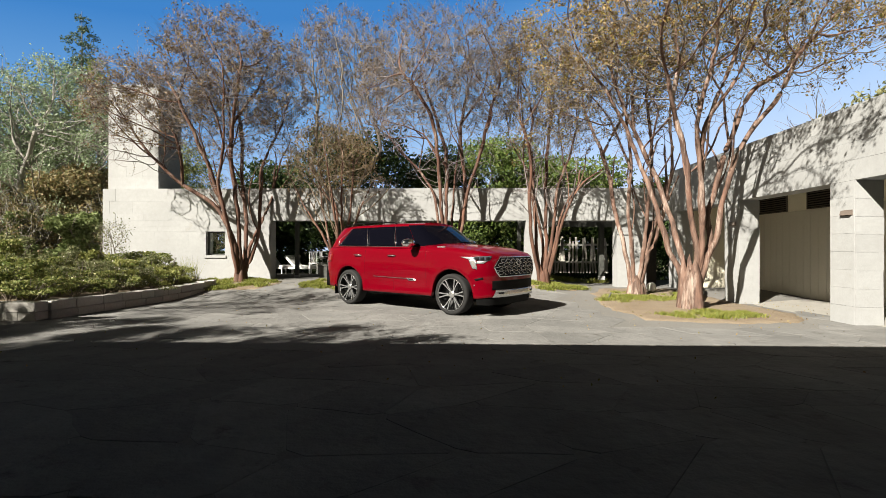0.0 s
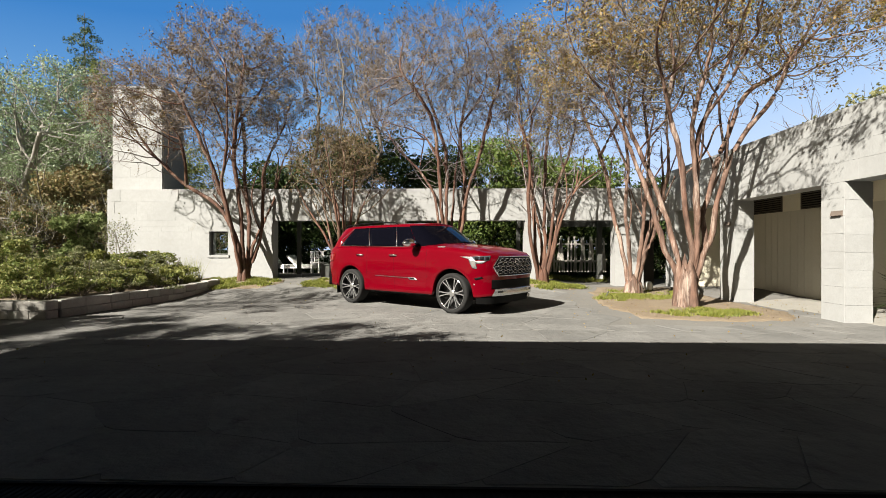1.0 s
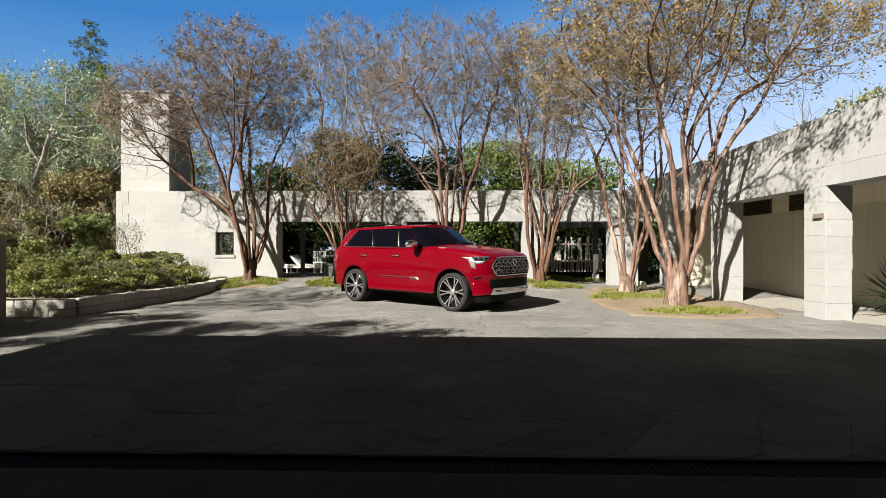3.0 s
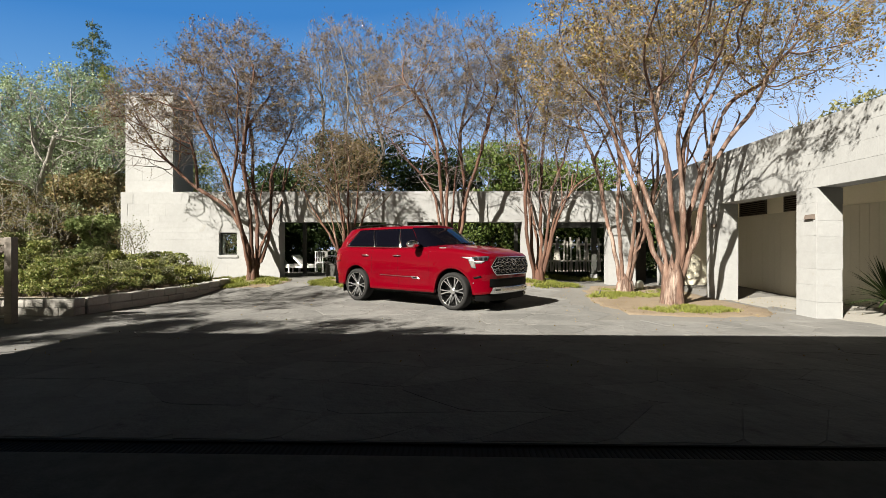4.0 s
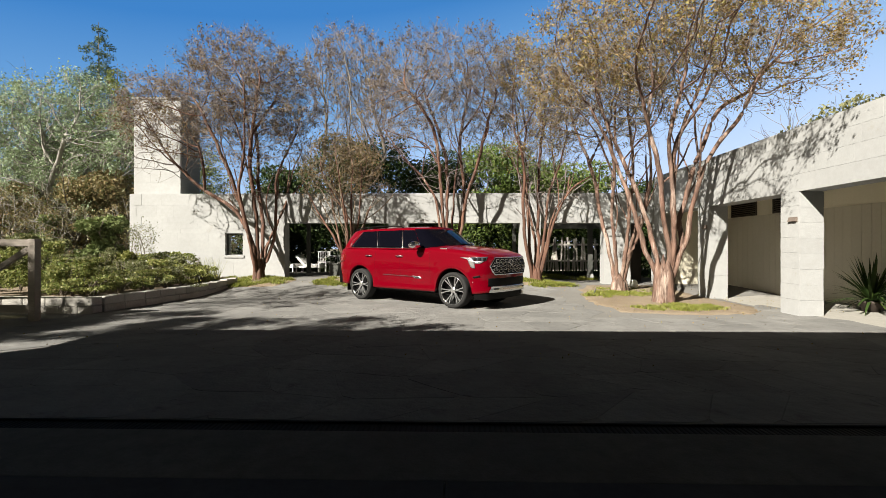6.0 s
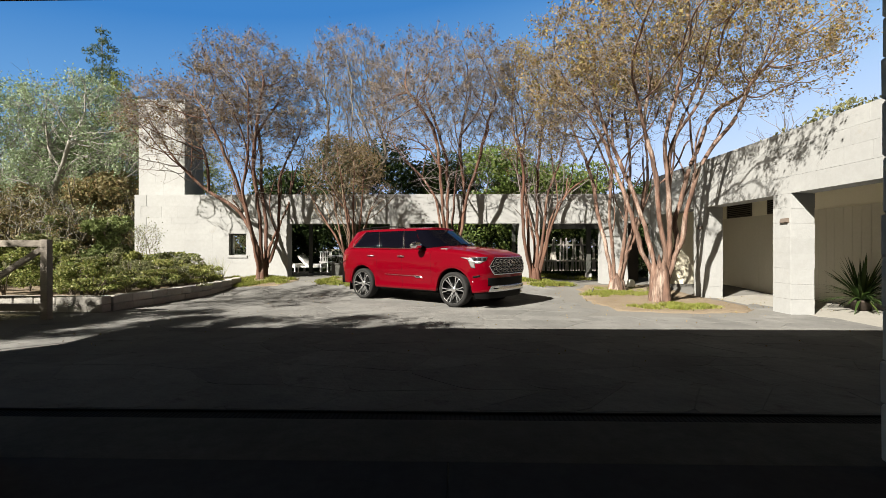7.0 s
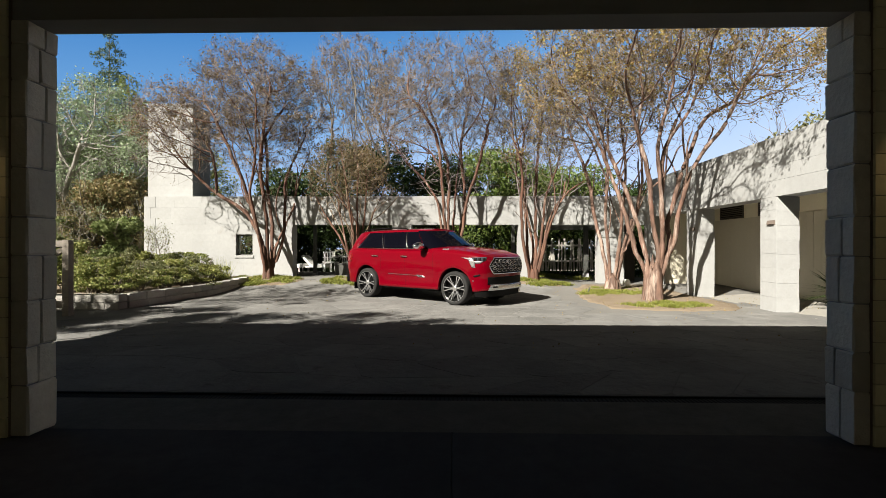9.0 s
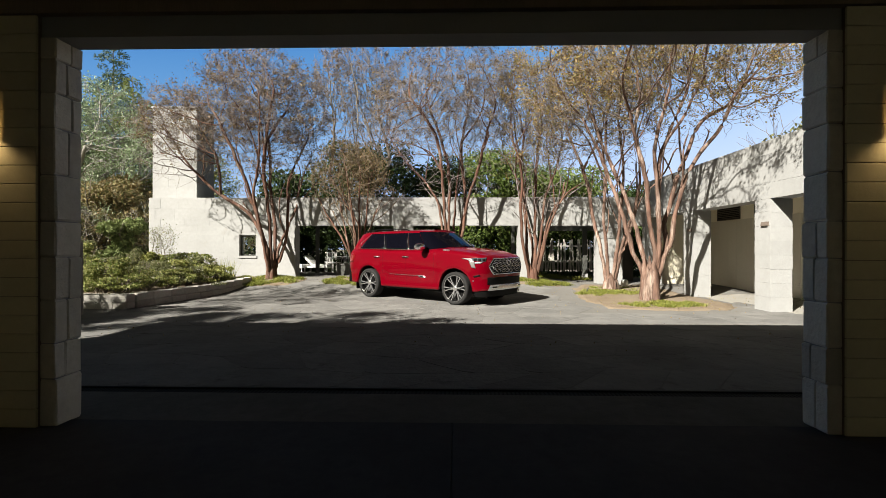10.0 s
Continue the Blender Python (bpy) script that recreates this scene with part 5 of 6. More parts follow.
def shrub(x, y, w, h, seed, leaf, size, label, flowers=0, z=0.26, full=1.6):
    rng = np.random.default_rng(seed)
    t = thing("shrub", pose(x, y, z), label, "shrub", "shrubs in the planter")
    lines = []
    for k in range(9):
        a, l = rng.uniform(0, 6.28), rng.uniform(0.1, 0.45) * w
        lines.append(([(0, 0, -0.05), (l * 0.4 * math.cos(a), l * 0.4 * math.sin(a), h * 0.4), (l * math.cos(a), l * math.sin(a), h * 0.85)], [0.014, 0.010, 0.004], 4))
    tagged(part("stem", tubes(lines, "stem"), GREYBARK, t), kind="stuff")
    blobs = [(rng.normal() * w * 0.27, rng.normal() * w * 0.27, h * rng.uniform(0.25, 0.9), w * rng.uniform(0.08, 0.19), w * rng.uniform(0.08, 0.19), h * rng.uniform(0.07, 0.16)) for _ in range(12)]
    n = int(1700 * full * w * h * 0.03 / size)
    tagged(part("foliage", leaf_mesh("foliage", leaf_cloud(rng, blobs, max(900, n)), size, rng, 0.4), leaf, t), kind="stuff")
    if flowers:
        tagged(part("bloom", leaf_mesh("bloom", leaf_cloud(rng, blobs, flowers) + [0, 0, 0.03], 0.035, rng, aspect=1.0), BLOOM, t, "small pale flowers"), kind="stuff")
    return t


LEAF_DUSTY = leafage("dusty green leaves", [(0.1272, 0.1469, 0.06528), (0.1972, 0.2016, 0.09792), (0.0867, 0.1088, 0.03808), (0.2312, 0.2176, 0.1088)])
LEAF_GOLD2 = leafage("yellow green leaves", [(0.2185, 0.2415, 0.0715), (0.299, 0.299, 0.0975), (0.1265, 0.1667, 0.0416), (0.345, 0.322, 0.1235)])
BLOOM = plain("pale petals", (0.51, 0.49, 0.422), rough=0.7)
rng = np.random.default_rng(5)
for k in range(26):
    f = k / 25
    row = k % 3
    y = 8.75 + 4.4 * ((k * 7) % 26) / 26
    x = -7.95 - row * 0.85 - 0.25 * rng.random() + 0.03 * (y - 8.5)
    kind = (k * 5) % 4
    shrub(x, y, 0.95 + 0.35 * rng.random(), 0.40 + 0.22 * row + 0.30 * rng.random(), 200 + k, (SHRUB, LEAF_DUSTY, LEAF_GOLD2, SHRUB)[kind], (0.033, 0.024, 0.042, 0.028)[kind],
          ("leafy green shrub", "grey green shrub with pale blooms", "broad-leaved yellow green shrub", "dark green shrub")[kind] + " in the stone planter", (0, 60, 14, 0)[kind])
for k in range(10):
    shrub(-10.6 - 0.55 * k + 0.2 * rng.random(), 9.0 + (k * 3 % 10) * 0.42, 1.5, 1.1 + 0.4 * rng.random(), 300 + k, (SHRUB, LEAF_DUSTY)[k % 2], 0.05, "tall leafy green shrub behind the planter edge", 0)

for k, (x, y, w, h) in enumerate(((-10.1, 12.9, 1.3, 0.85), (-9.3, 13.1, 1.2, 0.95), (-8.6, 13.0, 1.2, 0.85), (-8.0, 13.15, 0.9, 0.65), (-10.6, 13.2, 0.8, 0.9),
                                  (-9.7, 13.6, 1.3, 1.0), (-9.0, 13.75, 1.3, 1.05), (-8.5, 13.6, 1.1, 0.95), (-10.3, 13.7, 1.1, 0.9))):
    shrub(x, y, w, h, 400 + k, (LEAF_DUSTY, SHRUB, LEAF_DUSTY, LEAF_GOLD2, LEAF_DUSTY)[k % 5], 0.03, "dusty green shrub below the limestone wall", 10, full=2.4)
tree("dry_shrub", -10.0, 13.35, 7, 22, 0.7, [(0, 0, 1.45, 0.36, 0.32, 0.45), (0.05, 0, 0.95, 0.42, 0.3, 0.3)], 240, 97,
     GREYBARK, LEAF_DUSTY, 800, 0.03, "wispy grey green shrub against the limestone wall", bole=0.04, bole_h=0.2, step=0.1, kill=0.12, twig=0.005, clump=0.5, r0=0.014, spray=0.2)
rng = np.random.default_rng(8)
stalks = np.stack([rng.uniform(-8.35, -7.75, 260), rng.uniform(13.5, 14.0, 260), np.full(260, 0.22)], 1)
tagged(part("tall_grass", blades(rng, stalks, 0.75, 0.008, 0.22), LEAF_GOLD2), "tuft of tall dry grass below the small window", "grass", kind="stuff")

# ---- wooden gate ----
WOODGREY = surface("weathered grey wood", (0.225, 0.20, 0.17), (0.29, 0.26, 0.225), (0.155, 0.135, 0.112), big=2.0, fine=18, rough=0.85, bump=0.5, stretch=(0.4, 3, 3))


def gate():
    g = thing("gate", pose(-7.85, 7.3, 0, 0, 0, 2), "weathered wooden field gate standing open beside the planter", "gate")
    part("gate_post", boxes((-0.15, -0.02, -0.07, 0.07, 0.0, 1.54), bevel=0.008), WOODGREY, g)
    part("top_rail", boxes((-3.2, -0.15, -0.05, 0.05, 1.40, 1.53), bevel=0.006), WOODGREY, g)
    part("bottom_rail", boxes((-3.2, -0.15, -0.05, 0.05, 0.16, 0.30), bevel=0.006), WOODGREY, g)
    part("gate_post", boxes((-3.35, -3.2, -0.07, 0.07, 0.0, 1.54), bevel=0.008), WOODGREY, g)
    bm = bmesh.new()
    box(bm, -1.72, 0.0, -0.035, 0.035, -0.05, 0.05, 0.005, pose(-0.17, 0, 1.36, 0, -33, 0))
    part("brace", bm, WOODGREY, g)
    return g


gate()

# ---- things beyond the loggia ----
DARKPOST = surface("dark painted post", (0.05, 0.055, 0.05), (0.08, 0.08, 0.07), rough=0.7, bump=0.1)
WHITE = surface("white enamel", (0.68, 0.68, 0.66), (0.76, 0.76, 0.74), rough=0.45, bump=0.05)
PALEWOOD = surface("bleached fence wood", (0.48, 0.46, 0.41), (0.58, 0.56, 0.50), (0.34, 0.32, 0.28), big=2, fine=14, rough=0.9, stretch=(3, 3, 0.4))


def post(x, y, h, w, label):
    t = thing("post", pose(x, y, 0.33), label, "post")
    part("shaft", boxes((-w / 2, w / 2, -w / 2, w / 2, 0, h), bevel=0.008), DARKPOST, t)
    part("foot", boxes((-w / 2 - 0.02, w / 2 + 0.02, -w / 2 - 0.02, w / 2 + 0.02, -0.05, 0.09), bevel=0.008), LIME, t, "pale stone foot")
    return t


post(-5.55, 16.3, 1.95, 0.13, "dark square post in the loggia")
post(5.05, 16.3, 1.95, 0.16, "dark square loggia post on a stone foot")


def chair(x, y, turn):
    c = thing("garden_chair", pose(x, y, 0.33, 0, 0, turn), "white metal garden chair on the terrace", "chair", "chairs on the terrace")
    part("seat", boxes((-0.24, 0.24, -0.24, 0.24, 0.41, 0.45), bevel=0.012), WHITE, c)
    bm = bmesh.new()
    for k in range(5):
        box(bm, -0.22 + 0.1 * k, -0.18 + 0.1 * k, 0.22, 0.245, 0.45, 0.88, 0.004)
    box(bm, -0.25, 0.25, 0.215, 0.25, 0.86, 0.91, 0.006)
    part("backrest", bm, WHITE, c)
    for a in (-0.21, 0.21):
        for b in (-0.21, 0.21):
            part("leg", boxes((a - 0.018, a + 0.018, b - 0.018, b + 0.018, 0.0, 0.41)), WHITE, c)
        part("armrest", boxes((a - 0.03, a + 0.03, -0.22, 0.23, 0.62, 0.65), bevel=0.006), WHITE, c)
    return c


first = chair(-5.6, 18.9, 150)
for x, y, a in ((-4.9, 19.3, 40), (-5.9, 19.6, -60), (-4.4, 18.9, 200)):
    copy_thing(first, pose(x, y, 0.33, 0, 0, a))
tb = thing("garden_table", pose(-5.2, 19.5, 0.33), "low white round garden table", "table")
bm = bmesh.new()
bmesh.ops.create_cone(bm, cap_ends=True, segments=32, radius1=0.55, radius2=0.55, depth=0.035, matrix=pose(0, 0, 0.70))
part("tabletop", bm, WHITE, tb)
for a in range(4):
    part("leg", rod([(0.1 * math.cos(a * 1.571), 0.1 * math.sin(a * 1.571), 0.69), (0.33 * math.cos(a * 1.571), 0.33 * math.sin(a * 1.571), 0.0)], 0.018), WHITE, tb)


def lounger(x, y, turn):
    c = thing("sun_lounger", pose(x, y, 0.33, 0, 0, turn), "white cushioned garden lounger in the sun", "lounger", "loungers on the terrace")
    part("frame", boxes((-0.3, 0.3, -0.6, 0.6, 0.20, 0.26), bevel=0.01), WHITE, c)
    part("mattress", boxes((-0.28, 0.28, -0.58, 0.2, 0.262, 0.36), bevel=0.03), WHITE, c)
    bm = bmesh.new()
    box(bm, -0.28, 0.28, 0, 0.62, 0, 0.1, 0.03, pose(0, 0.18, 0.27, 42))
    part("backrest", bm, WHITE, c)
    for a in (-0.26, 0.26):
        for b in (-0.55, 0.55):
            part("leg", boxes((a - 0.02, a + 0.02, b - 0.02, b + 0.02, 0, 0.2)), WHITE, c)
    return c


one = lounger(-7.3, 19.1, 60)
copy_thing(one, pose(-6.3, 19.0, 0.33, 0, 0, 75))
bench = thing("bench", pose(-4.2, 16.4, 0.33), "dark low garden box beside the opening", "box")
part("body", boxes((-0.55, 0.55, -0.2, 0.2, 0, 0.42), bevel=0.01), DARKPOST, bench)
part("lid", boxes((-0.58, 0.58, -0.23, 0.23, 0.42, 0.46), bevel=0.01), DARKPOST, bench)


def picket_fence():
    f = thing("fence", pose(4.7, 18.9, 0.34), "bleached irregular picket fence in dappled light", "fence")
    r = np.random.default_rng(9)
    for z in (0.45, 1.15):
        part("rail", boxes((-1.45, 1.45, 0.03, 0.07, z, z + 0.08)), PALEWOOD, f)
    for k in range(25):
        bm = bmesh.new()
        h = 1.3 + 0.25 * r.random()
        box(bm, -0.032, 0.032, -0.02, 0.02, 0.05, h, 0.006, pose(-1.4 + 0.117 * k + 0.02 * r.normal(), 0, 0, 0, r.normal() * 3.5, 0))
        part("picket", bm, PALEWOOD, f)
    return f


picket_fence()
beam = thing("pergola_beam", pose(4.3, 17.3, 0), "dark timber beam above the fence", "beam")
part("beam", boxes((-2.0, 2.0, -0.08, 0.08, 2.15, 2.42), bevel=0.01), DARKPOST, beam)
for x in (-1.95, 1.95):
    part("upright", boxes((x - 0.07, x + 0.07, -0.07, 0.07, 0.3, 2.15), bevel=0.008), DARKPOST, beam)

# ---- bays on the east side ----
VENT = plain("brown bronze vent", (0.0748, 0.0612, 0.0442), rough=0.7)
IRON = plain("dark iron", (0.012, 0.011, 0.010), rough=0.9, spec=0.08)
for y0, y1 in ((13.42, 14.68), (11.85, 12.62)):
    v = thing("wall_vent", pose(9.35, y0, 2.42), "dark louvred vent high on the bay wall", "vent", "vents in the bays")
    part("backing", boxes((-0.012, -0.002, 0, y1 - y0, 0, 0.46)), IRON, v)
    part("frame", boxes((-0.035, -0.002, -0.03, 0.0, -0.03, 0.49), (-0.035, -0.002, y1 - y0, y1 - y0 + 0.03, -0.03, 0.49), (-0.035, -0.002, 0, y1 - y0, -0.03, 0.0), (-0.035, -0.002, 0, y1 - y0, 0.46, 0.49)), VENT, v)
    for k in range(8):
        bm = bmesh.new()
        box(bm, -0.02, 0.02, 0, y1 - y0, -0.004, 0.004, 0, pose(-0.02, 0, 0.03 + 0.06 * k, 0, 35, 0))
        part("slat", bm, VENT, v)
DOOR = surface("cream boarded door", (0.537, 0.503, 0.415), (0.571, 0.537, 0.449), (0.503, 0.469, 0.381), big=0.7, fine=16, rough=0.7, bump=0.1)
wall_bay = bpy.data.objects["wall_bay"]
for lo, hi, n in ((2.2, 8.6, 8), (8.64, 11.7, 12), (11.74, 15.4, 14)):
    for k in range(n):
        a = lo + (hi - lo) * k / n
        part("board", boxes((9.328, 9.35, a + 0.002, a + (hi - lo) / n - 0.002, 0.04, 2.38), bevel=0.002), DOOR, wall_bay)


BAYSLAB = surface("worn pale concrete", (0.235, 0.228, 0.205), (0.285, 0.275, 0.245), (0.175, 0.168, 0.15), big=1.1, fine=12, rough=0.92, bump=0.3)
tagged(part("floor_bay", raw("floor_bay", [(6.9, 2, -0.004), (9.35, 2, 0.03), (9.35, 15.1, 0.03), (6.9, 15.1, -0.004), (6.9, 2, -0.1), (9.35, 2, -0.1), (9.35, 15.1, -0.1), (6.9, 15.1, -0.1)], [(0, 1, 2, 3), (7, 6, 5, 4), (0, 4, 5, 1), (1, 5, 6, 2), (2, 6, 7, 3), (3, 7, 4, 0)]), BAYSLAB), "pale concrete slab inside the bays", "floor", kind="structure")


def yucca(x, y):
    r = np.random.default_rng(31)
    t = thing("yucca", pose(x, y, 0.0), "spiky dark green yucca in a dark clay pot", "plant")
    part("pot", joined("pot", [sheet([[(rad * math.cos(a), rad * math.sin(a), z) for a in np.linspace(0, 2 * math.pi, 25)] for rad, z in ((0.0, 0.0), (0.15, 0.0), (0.20, 0.20), (0.215, 0.21), (0.215, 0.25), (0.19, 0.25), (0.18, 0.21), (0.0, 0.20))])]), CLAY, t, "dark clay pot", True)
    V, F = [], []
    for k in range(130):
        a, up = r.uniform(0, 6.28), r.uniform(0.15, 1.35)
        l = r.uniform(0.75, 1.2)
        d = np.array([math.cos(a) * math.cos(up), math.sin(a) * math.cos(up), math.sin(up)])
        s = np.array([-math.sin(a), math.cos(a), 0]) * 0.026
        b = np.array([0, 0, 0.24])
        n = len(V)
        for q, w in ((0.0, 0.7), (0.4, 1.0), (0.75, 0.7), (1.0, 0.05)):
            p = b + d * l * q - np.array([0, 0, 0.42 * q * q * math.cos(up)])
            V += [p - s * w, p + s * w]
        F += [(n + 2 * j, n + 2 * j + 1, n + 2 * j + 3, n + 2 * j + 2) for j in range(3)]
    part("foliage", quick_mesh("foliage", np.array(V), np.array(F), False), LEAF_GREEN, t)
    return t


CLAY = surface("brown clay", (0.0408, 0.0306, 0.0238), (0.0612, 0.0442, 0.034), rough=0.8)
yucca(8.85, 8.85)
potw = thing("pot", pose(5.62, 13.55, ground_z(5.62, 13.55) + 0.02), "small rounded white pot by the tree", "pot")
part("bowl", joined("bowl", [sheet([[(rad * math.cos(a), rad * math.sin(a), z) for a in np.linspace(0, 2 * math.pi, 21)] for rad, z in ((0.0, 0.0), (0.09, 0.0), (0.13, 0.10), (0.11, 0.22), (0.07, 0.27), (0.05, 0.27), (0.0, 0.2))])]), WHITE, potw, "", True)
st = thing("stake", pose(3.95, 12.2, ground_z(3.95, 12.2), 0, 25, 0), "short dark stake leaning in the bed", "stake")
part("shaft", rod([(0, 0, -0.05), (0, 0, 0.2)], 0.018), DARKPOST, st)

# ---- window in the loggia wall ----
PANE = plain("clear window glass", (0.9, 0.95, 0.93), rough=0.0, trans=1.0)
w1 = thing("window_1", pose(-7.865, FAR + 0.12, 1.12), "small square dark window in the limestone wall", "window", kind="structure")
part("window_frame", boxes((-0.315, -0.27, 0, 0.06, 0, 0.78), (0.27, 0.315, 0, 0.06, 0, 0.78), (-0.27, 0.27, 0, 0.06, 0, 0.045), (-0.27, 0.27, 0, 0.06, 0.735, 0.78), bevel=0.004), DARKPOST, w1)
part("pane", boxes((-0.27, 0.27, 0.025, 0.033, 0.045, 0.735)), PANE, w1, "clear thin pane").visible_shadow = False
part("window_sill", boxes((-0.36, 0.36, -0.17, 0.0, -0.09, 0.0), bevel=0.008), LIME, w1, "pale stone sill")


def scroll_chair(x, y):
    """A tall arched iron chair that shows through the small window."""
    c = thing("iron_chair", pose(x, y, 0.33), "white scrolled iron chair beyond the small window", "chair")
    arch = [(0.24 * math.cos(a), 0.2, 0.98 + 0.24 * math.sin(a)) for a in np.linspace(math.pi, 0, 15)]
    part("back_frame", rod([(-0.24, 0.2, 0.42)] + arch + [(0.24, 0.2, 0.42)], 0.022), WHITE, c, "", True)
    for side in (-1, 1):
        part("scroll", rod([(side * (0.11 + 0.09 * math.cos(a) * (1 - a / 9)), 0.2, 0.92 + 0.10 * math.sin(a) * (1 - a / 9)) for a in np.linspace(0, 6.3, 22)], 0.014), WHITE, c, "", True)
        for b in (-0.2, 0.2):
            part("leg", rod([(side * 0.22, b, 0.0), (side * 0.2, b * 0.95, 0.43)], 0.016), WHITE, c)
    part("seat", boxes((-0.25, 0.25, -0.23, 0.23, 0.42, 0.45), bevel=0.01), WHITE, c)


scroll_chair(-8.42, 16.6)
pier = thing("stone_pier", pose(-11.05, 14.3, 0.2), "short pale stone pier with a cap beside the wall", "pier")
part("shaft", boxes((-0.12, 0.12, -0.12, 0.12, -0.1, 0.72), bevel=0.012), LIME, pier)
part("cap", boxes((-0.17, 0.17, -0.17, 0.17, 0.72, 0.82), bevel=0.015), LIME, pier)
COPPER = surface("dull copper", (0.19, 0.155, 0.13), (0.22, 0.18, 0.15), (0.15, 0.125, 0.105), big=4, fine=20, rough=0.55, metal=0.3, bump=0.1)
for y in (8.45, 11.83):
    s = thing("wall_light", pose(EAST - 0.018, y, 1.92), "small dull copper downlight on the limestone pillar", "wall light", "lights on the pillars")
    bm = boxes((-0.045, 0.0, -0.11, 0.11, 0.0, 0.075))
    for v in bm.verts:
        if v.co.z > 0.05 and v.co.x < -0.02:
            v.co.x = -0.025
    part("hood", bm, COPPER, s)
    part("back_plate", boxes((-0.008, 0.0, -0.125, 0.125, -0.015, 0.09), bevel=0.002), COPPER, s)


def shed():
    h = thing("garden_shed", pose(-24.2, 23.0, 0), "low brown boarded shed deep in the garden", "shed")
    part("wall", boxes((-2.2, 2.2, 0, 3.0, -0.1, 2.7), bevel=0.02), TRIM1, h)
    bm = bmesh.new()
    box(bm, -2.5, 2.5, -1.9, 0.0, 0, 0.09, 0.01, pose(0, 1.6, 3.42, -0.0))
    for v in bm.verts:
        if v.co.y < 0.6:
            v.co.z -= 0.72
    part("roof", bm, DARKPOST, h, "dark sloping roof")
    w = part("window", boxes((0.9, 1.7, -0.03, -0.005, 1.25, 2.1), bevel=0.004), CARGLASS, h, "dark window")
    part("frame", boxes((0.83, 0.9, -0.05, 0.0, 1.18, 2.17), (1.7, 1.77, -0.05, 0.0, 1.18, 2.17), (0.9, 1.7, -0.05, 0.0, 1.18, 1.25), (0.9, 1.7, -0.05, 0.0, 2.1, 2.17)), DARKPOST, w)


TRIM1 = surface("reddish brown boarding", (0.163, 0.109, 0.0816), (0.211, 0.143, 0.109), (0.116, 0.0748, 0.0544), big=2, fine=16, rough=0.85, stretch=(4, 4, 0.5))
shed()

# ---- garage details ----
TRIM = surface("dark brown timber", (0.22, 0.17, 0.12), (0.28, 0.22, 0.16), (0.17, 0.13, 0.09), big=2, fine=20, rough=0.7, stretch=(4, 4, 0.5))
BOARD = surface("cream garage boards", (0.72, 0.67, 0.45), (0.78, 0.73, 0.51), (0.66, 0.61, 0.40), big=1.2, fine=16, rough=0.7, bump=0.15, per_object=0.06)
# Far darker than grey concrete: the garage's shade is put into the colour.
SHADE_SLAB = surface("smooth shade-dark concrete", (0.045, 0.047, 0.052), (0.065, 0.067, 0.072), (0.035, 0.036, 0.04), big=0.8, fine=10, rough=0.9, spec=0.05, bump=0.15)
# Threshold toned below the flagstones to deepen the shade on the strip.
SHADE_SILL = surface("worn threshold stone darkened for shade", (0.085, 0.084, 0.077), (0.115, 0.113, 0.104), (0.055, 0.054, 0.05), big=1.2, fine=9, rough=0.9, spec=0.05, bump=0.4, stain=((0.06, 0.058, 0.052), 3.0, 0.6, 0.6))
GI = GY - 0.22
tagged(part("trim", boxes((-5.0, 4.6, GI - 0.06, GI - 0.002, 3.124, 3.30), bevel=0.004), TRIM), "dark timber head board over the doorway", "trim", kind="structure")
lining = tagged(part("lining", boxes((-5.0, GX0 - 0.10, GI - 0.03, GI - 0.004, 0.05, 3.12), (GX1 + 0.09, 4.6, GI - 0.03, GI - 0.004, 0.05, 3.12)), TRIM), "board lining beside the doorway", "wall lining", kind="structure")
for x0, x1 in ((-5.0, GX0 - 0.10), (GX1 + 0.09, 4.6)):
    for k in range(22):
        part("board", boxes((x0, x1, GI - 0.05, GI - 0.0305, 0.06 + 0.139 * k, 0.06 + 0.139 * k + 0.135), bevel=0.004), BOARD, lining)
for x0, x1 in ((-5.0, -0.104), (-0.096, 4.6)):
    tagged(part("floor_slab", boxes((x0, x1, -8.0, 1.31, 0.045, 0.056), bevel=0.002), SHADE_SLAB), "smooth garage floor slab with shade in its colour", "floor", kind="structure")
tagged(part("threshold", boxes((-6.0, 6.0, 1.318, 2.04, -0.05, 0.05), bevel=0.012), SHADE_SILL), "stone threshold strip with shade in its tone", "threshold", kind="structure")
drain = thing("drain", pose(0, 2.2, 0), "dark iron trench drain before the doorway", "drain")
part("channel", boxes((-6, 6, -0.14, 0.14, -0.06, -0.008)), BLACK, drain)
part("frame", boxes((-6, 6, -0.15, -0.125, -0.03, 0.006), (-6, 6, 0.125, 0.15, -0.03, 0.006)), IRON, drain)
bm = bmesh.new()
for k in range(300):
    box(bm, -5.98 + 0.04 * k, -5.965 + 0.04 * k, -0.125, 0.125, -0.02, -0.004)
tagged(part("grate", bm, IRON, drain), kind="stuff")
GLOW = bpy.data.materials.new("warm lamp glass")
GLOW.use_nodes = True
gb = GLOW.node_tree.nodes["Principled BSDF"]
gb.inputs["Emission Color"].default_value, gb.inputs["Emission Strength"].default_value = (1.0, 0.62, 0.25, 1), 4.0
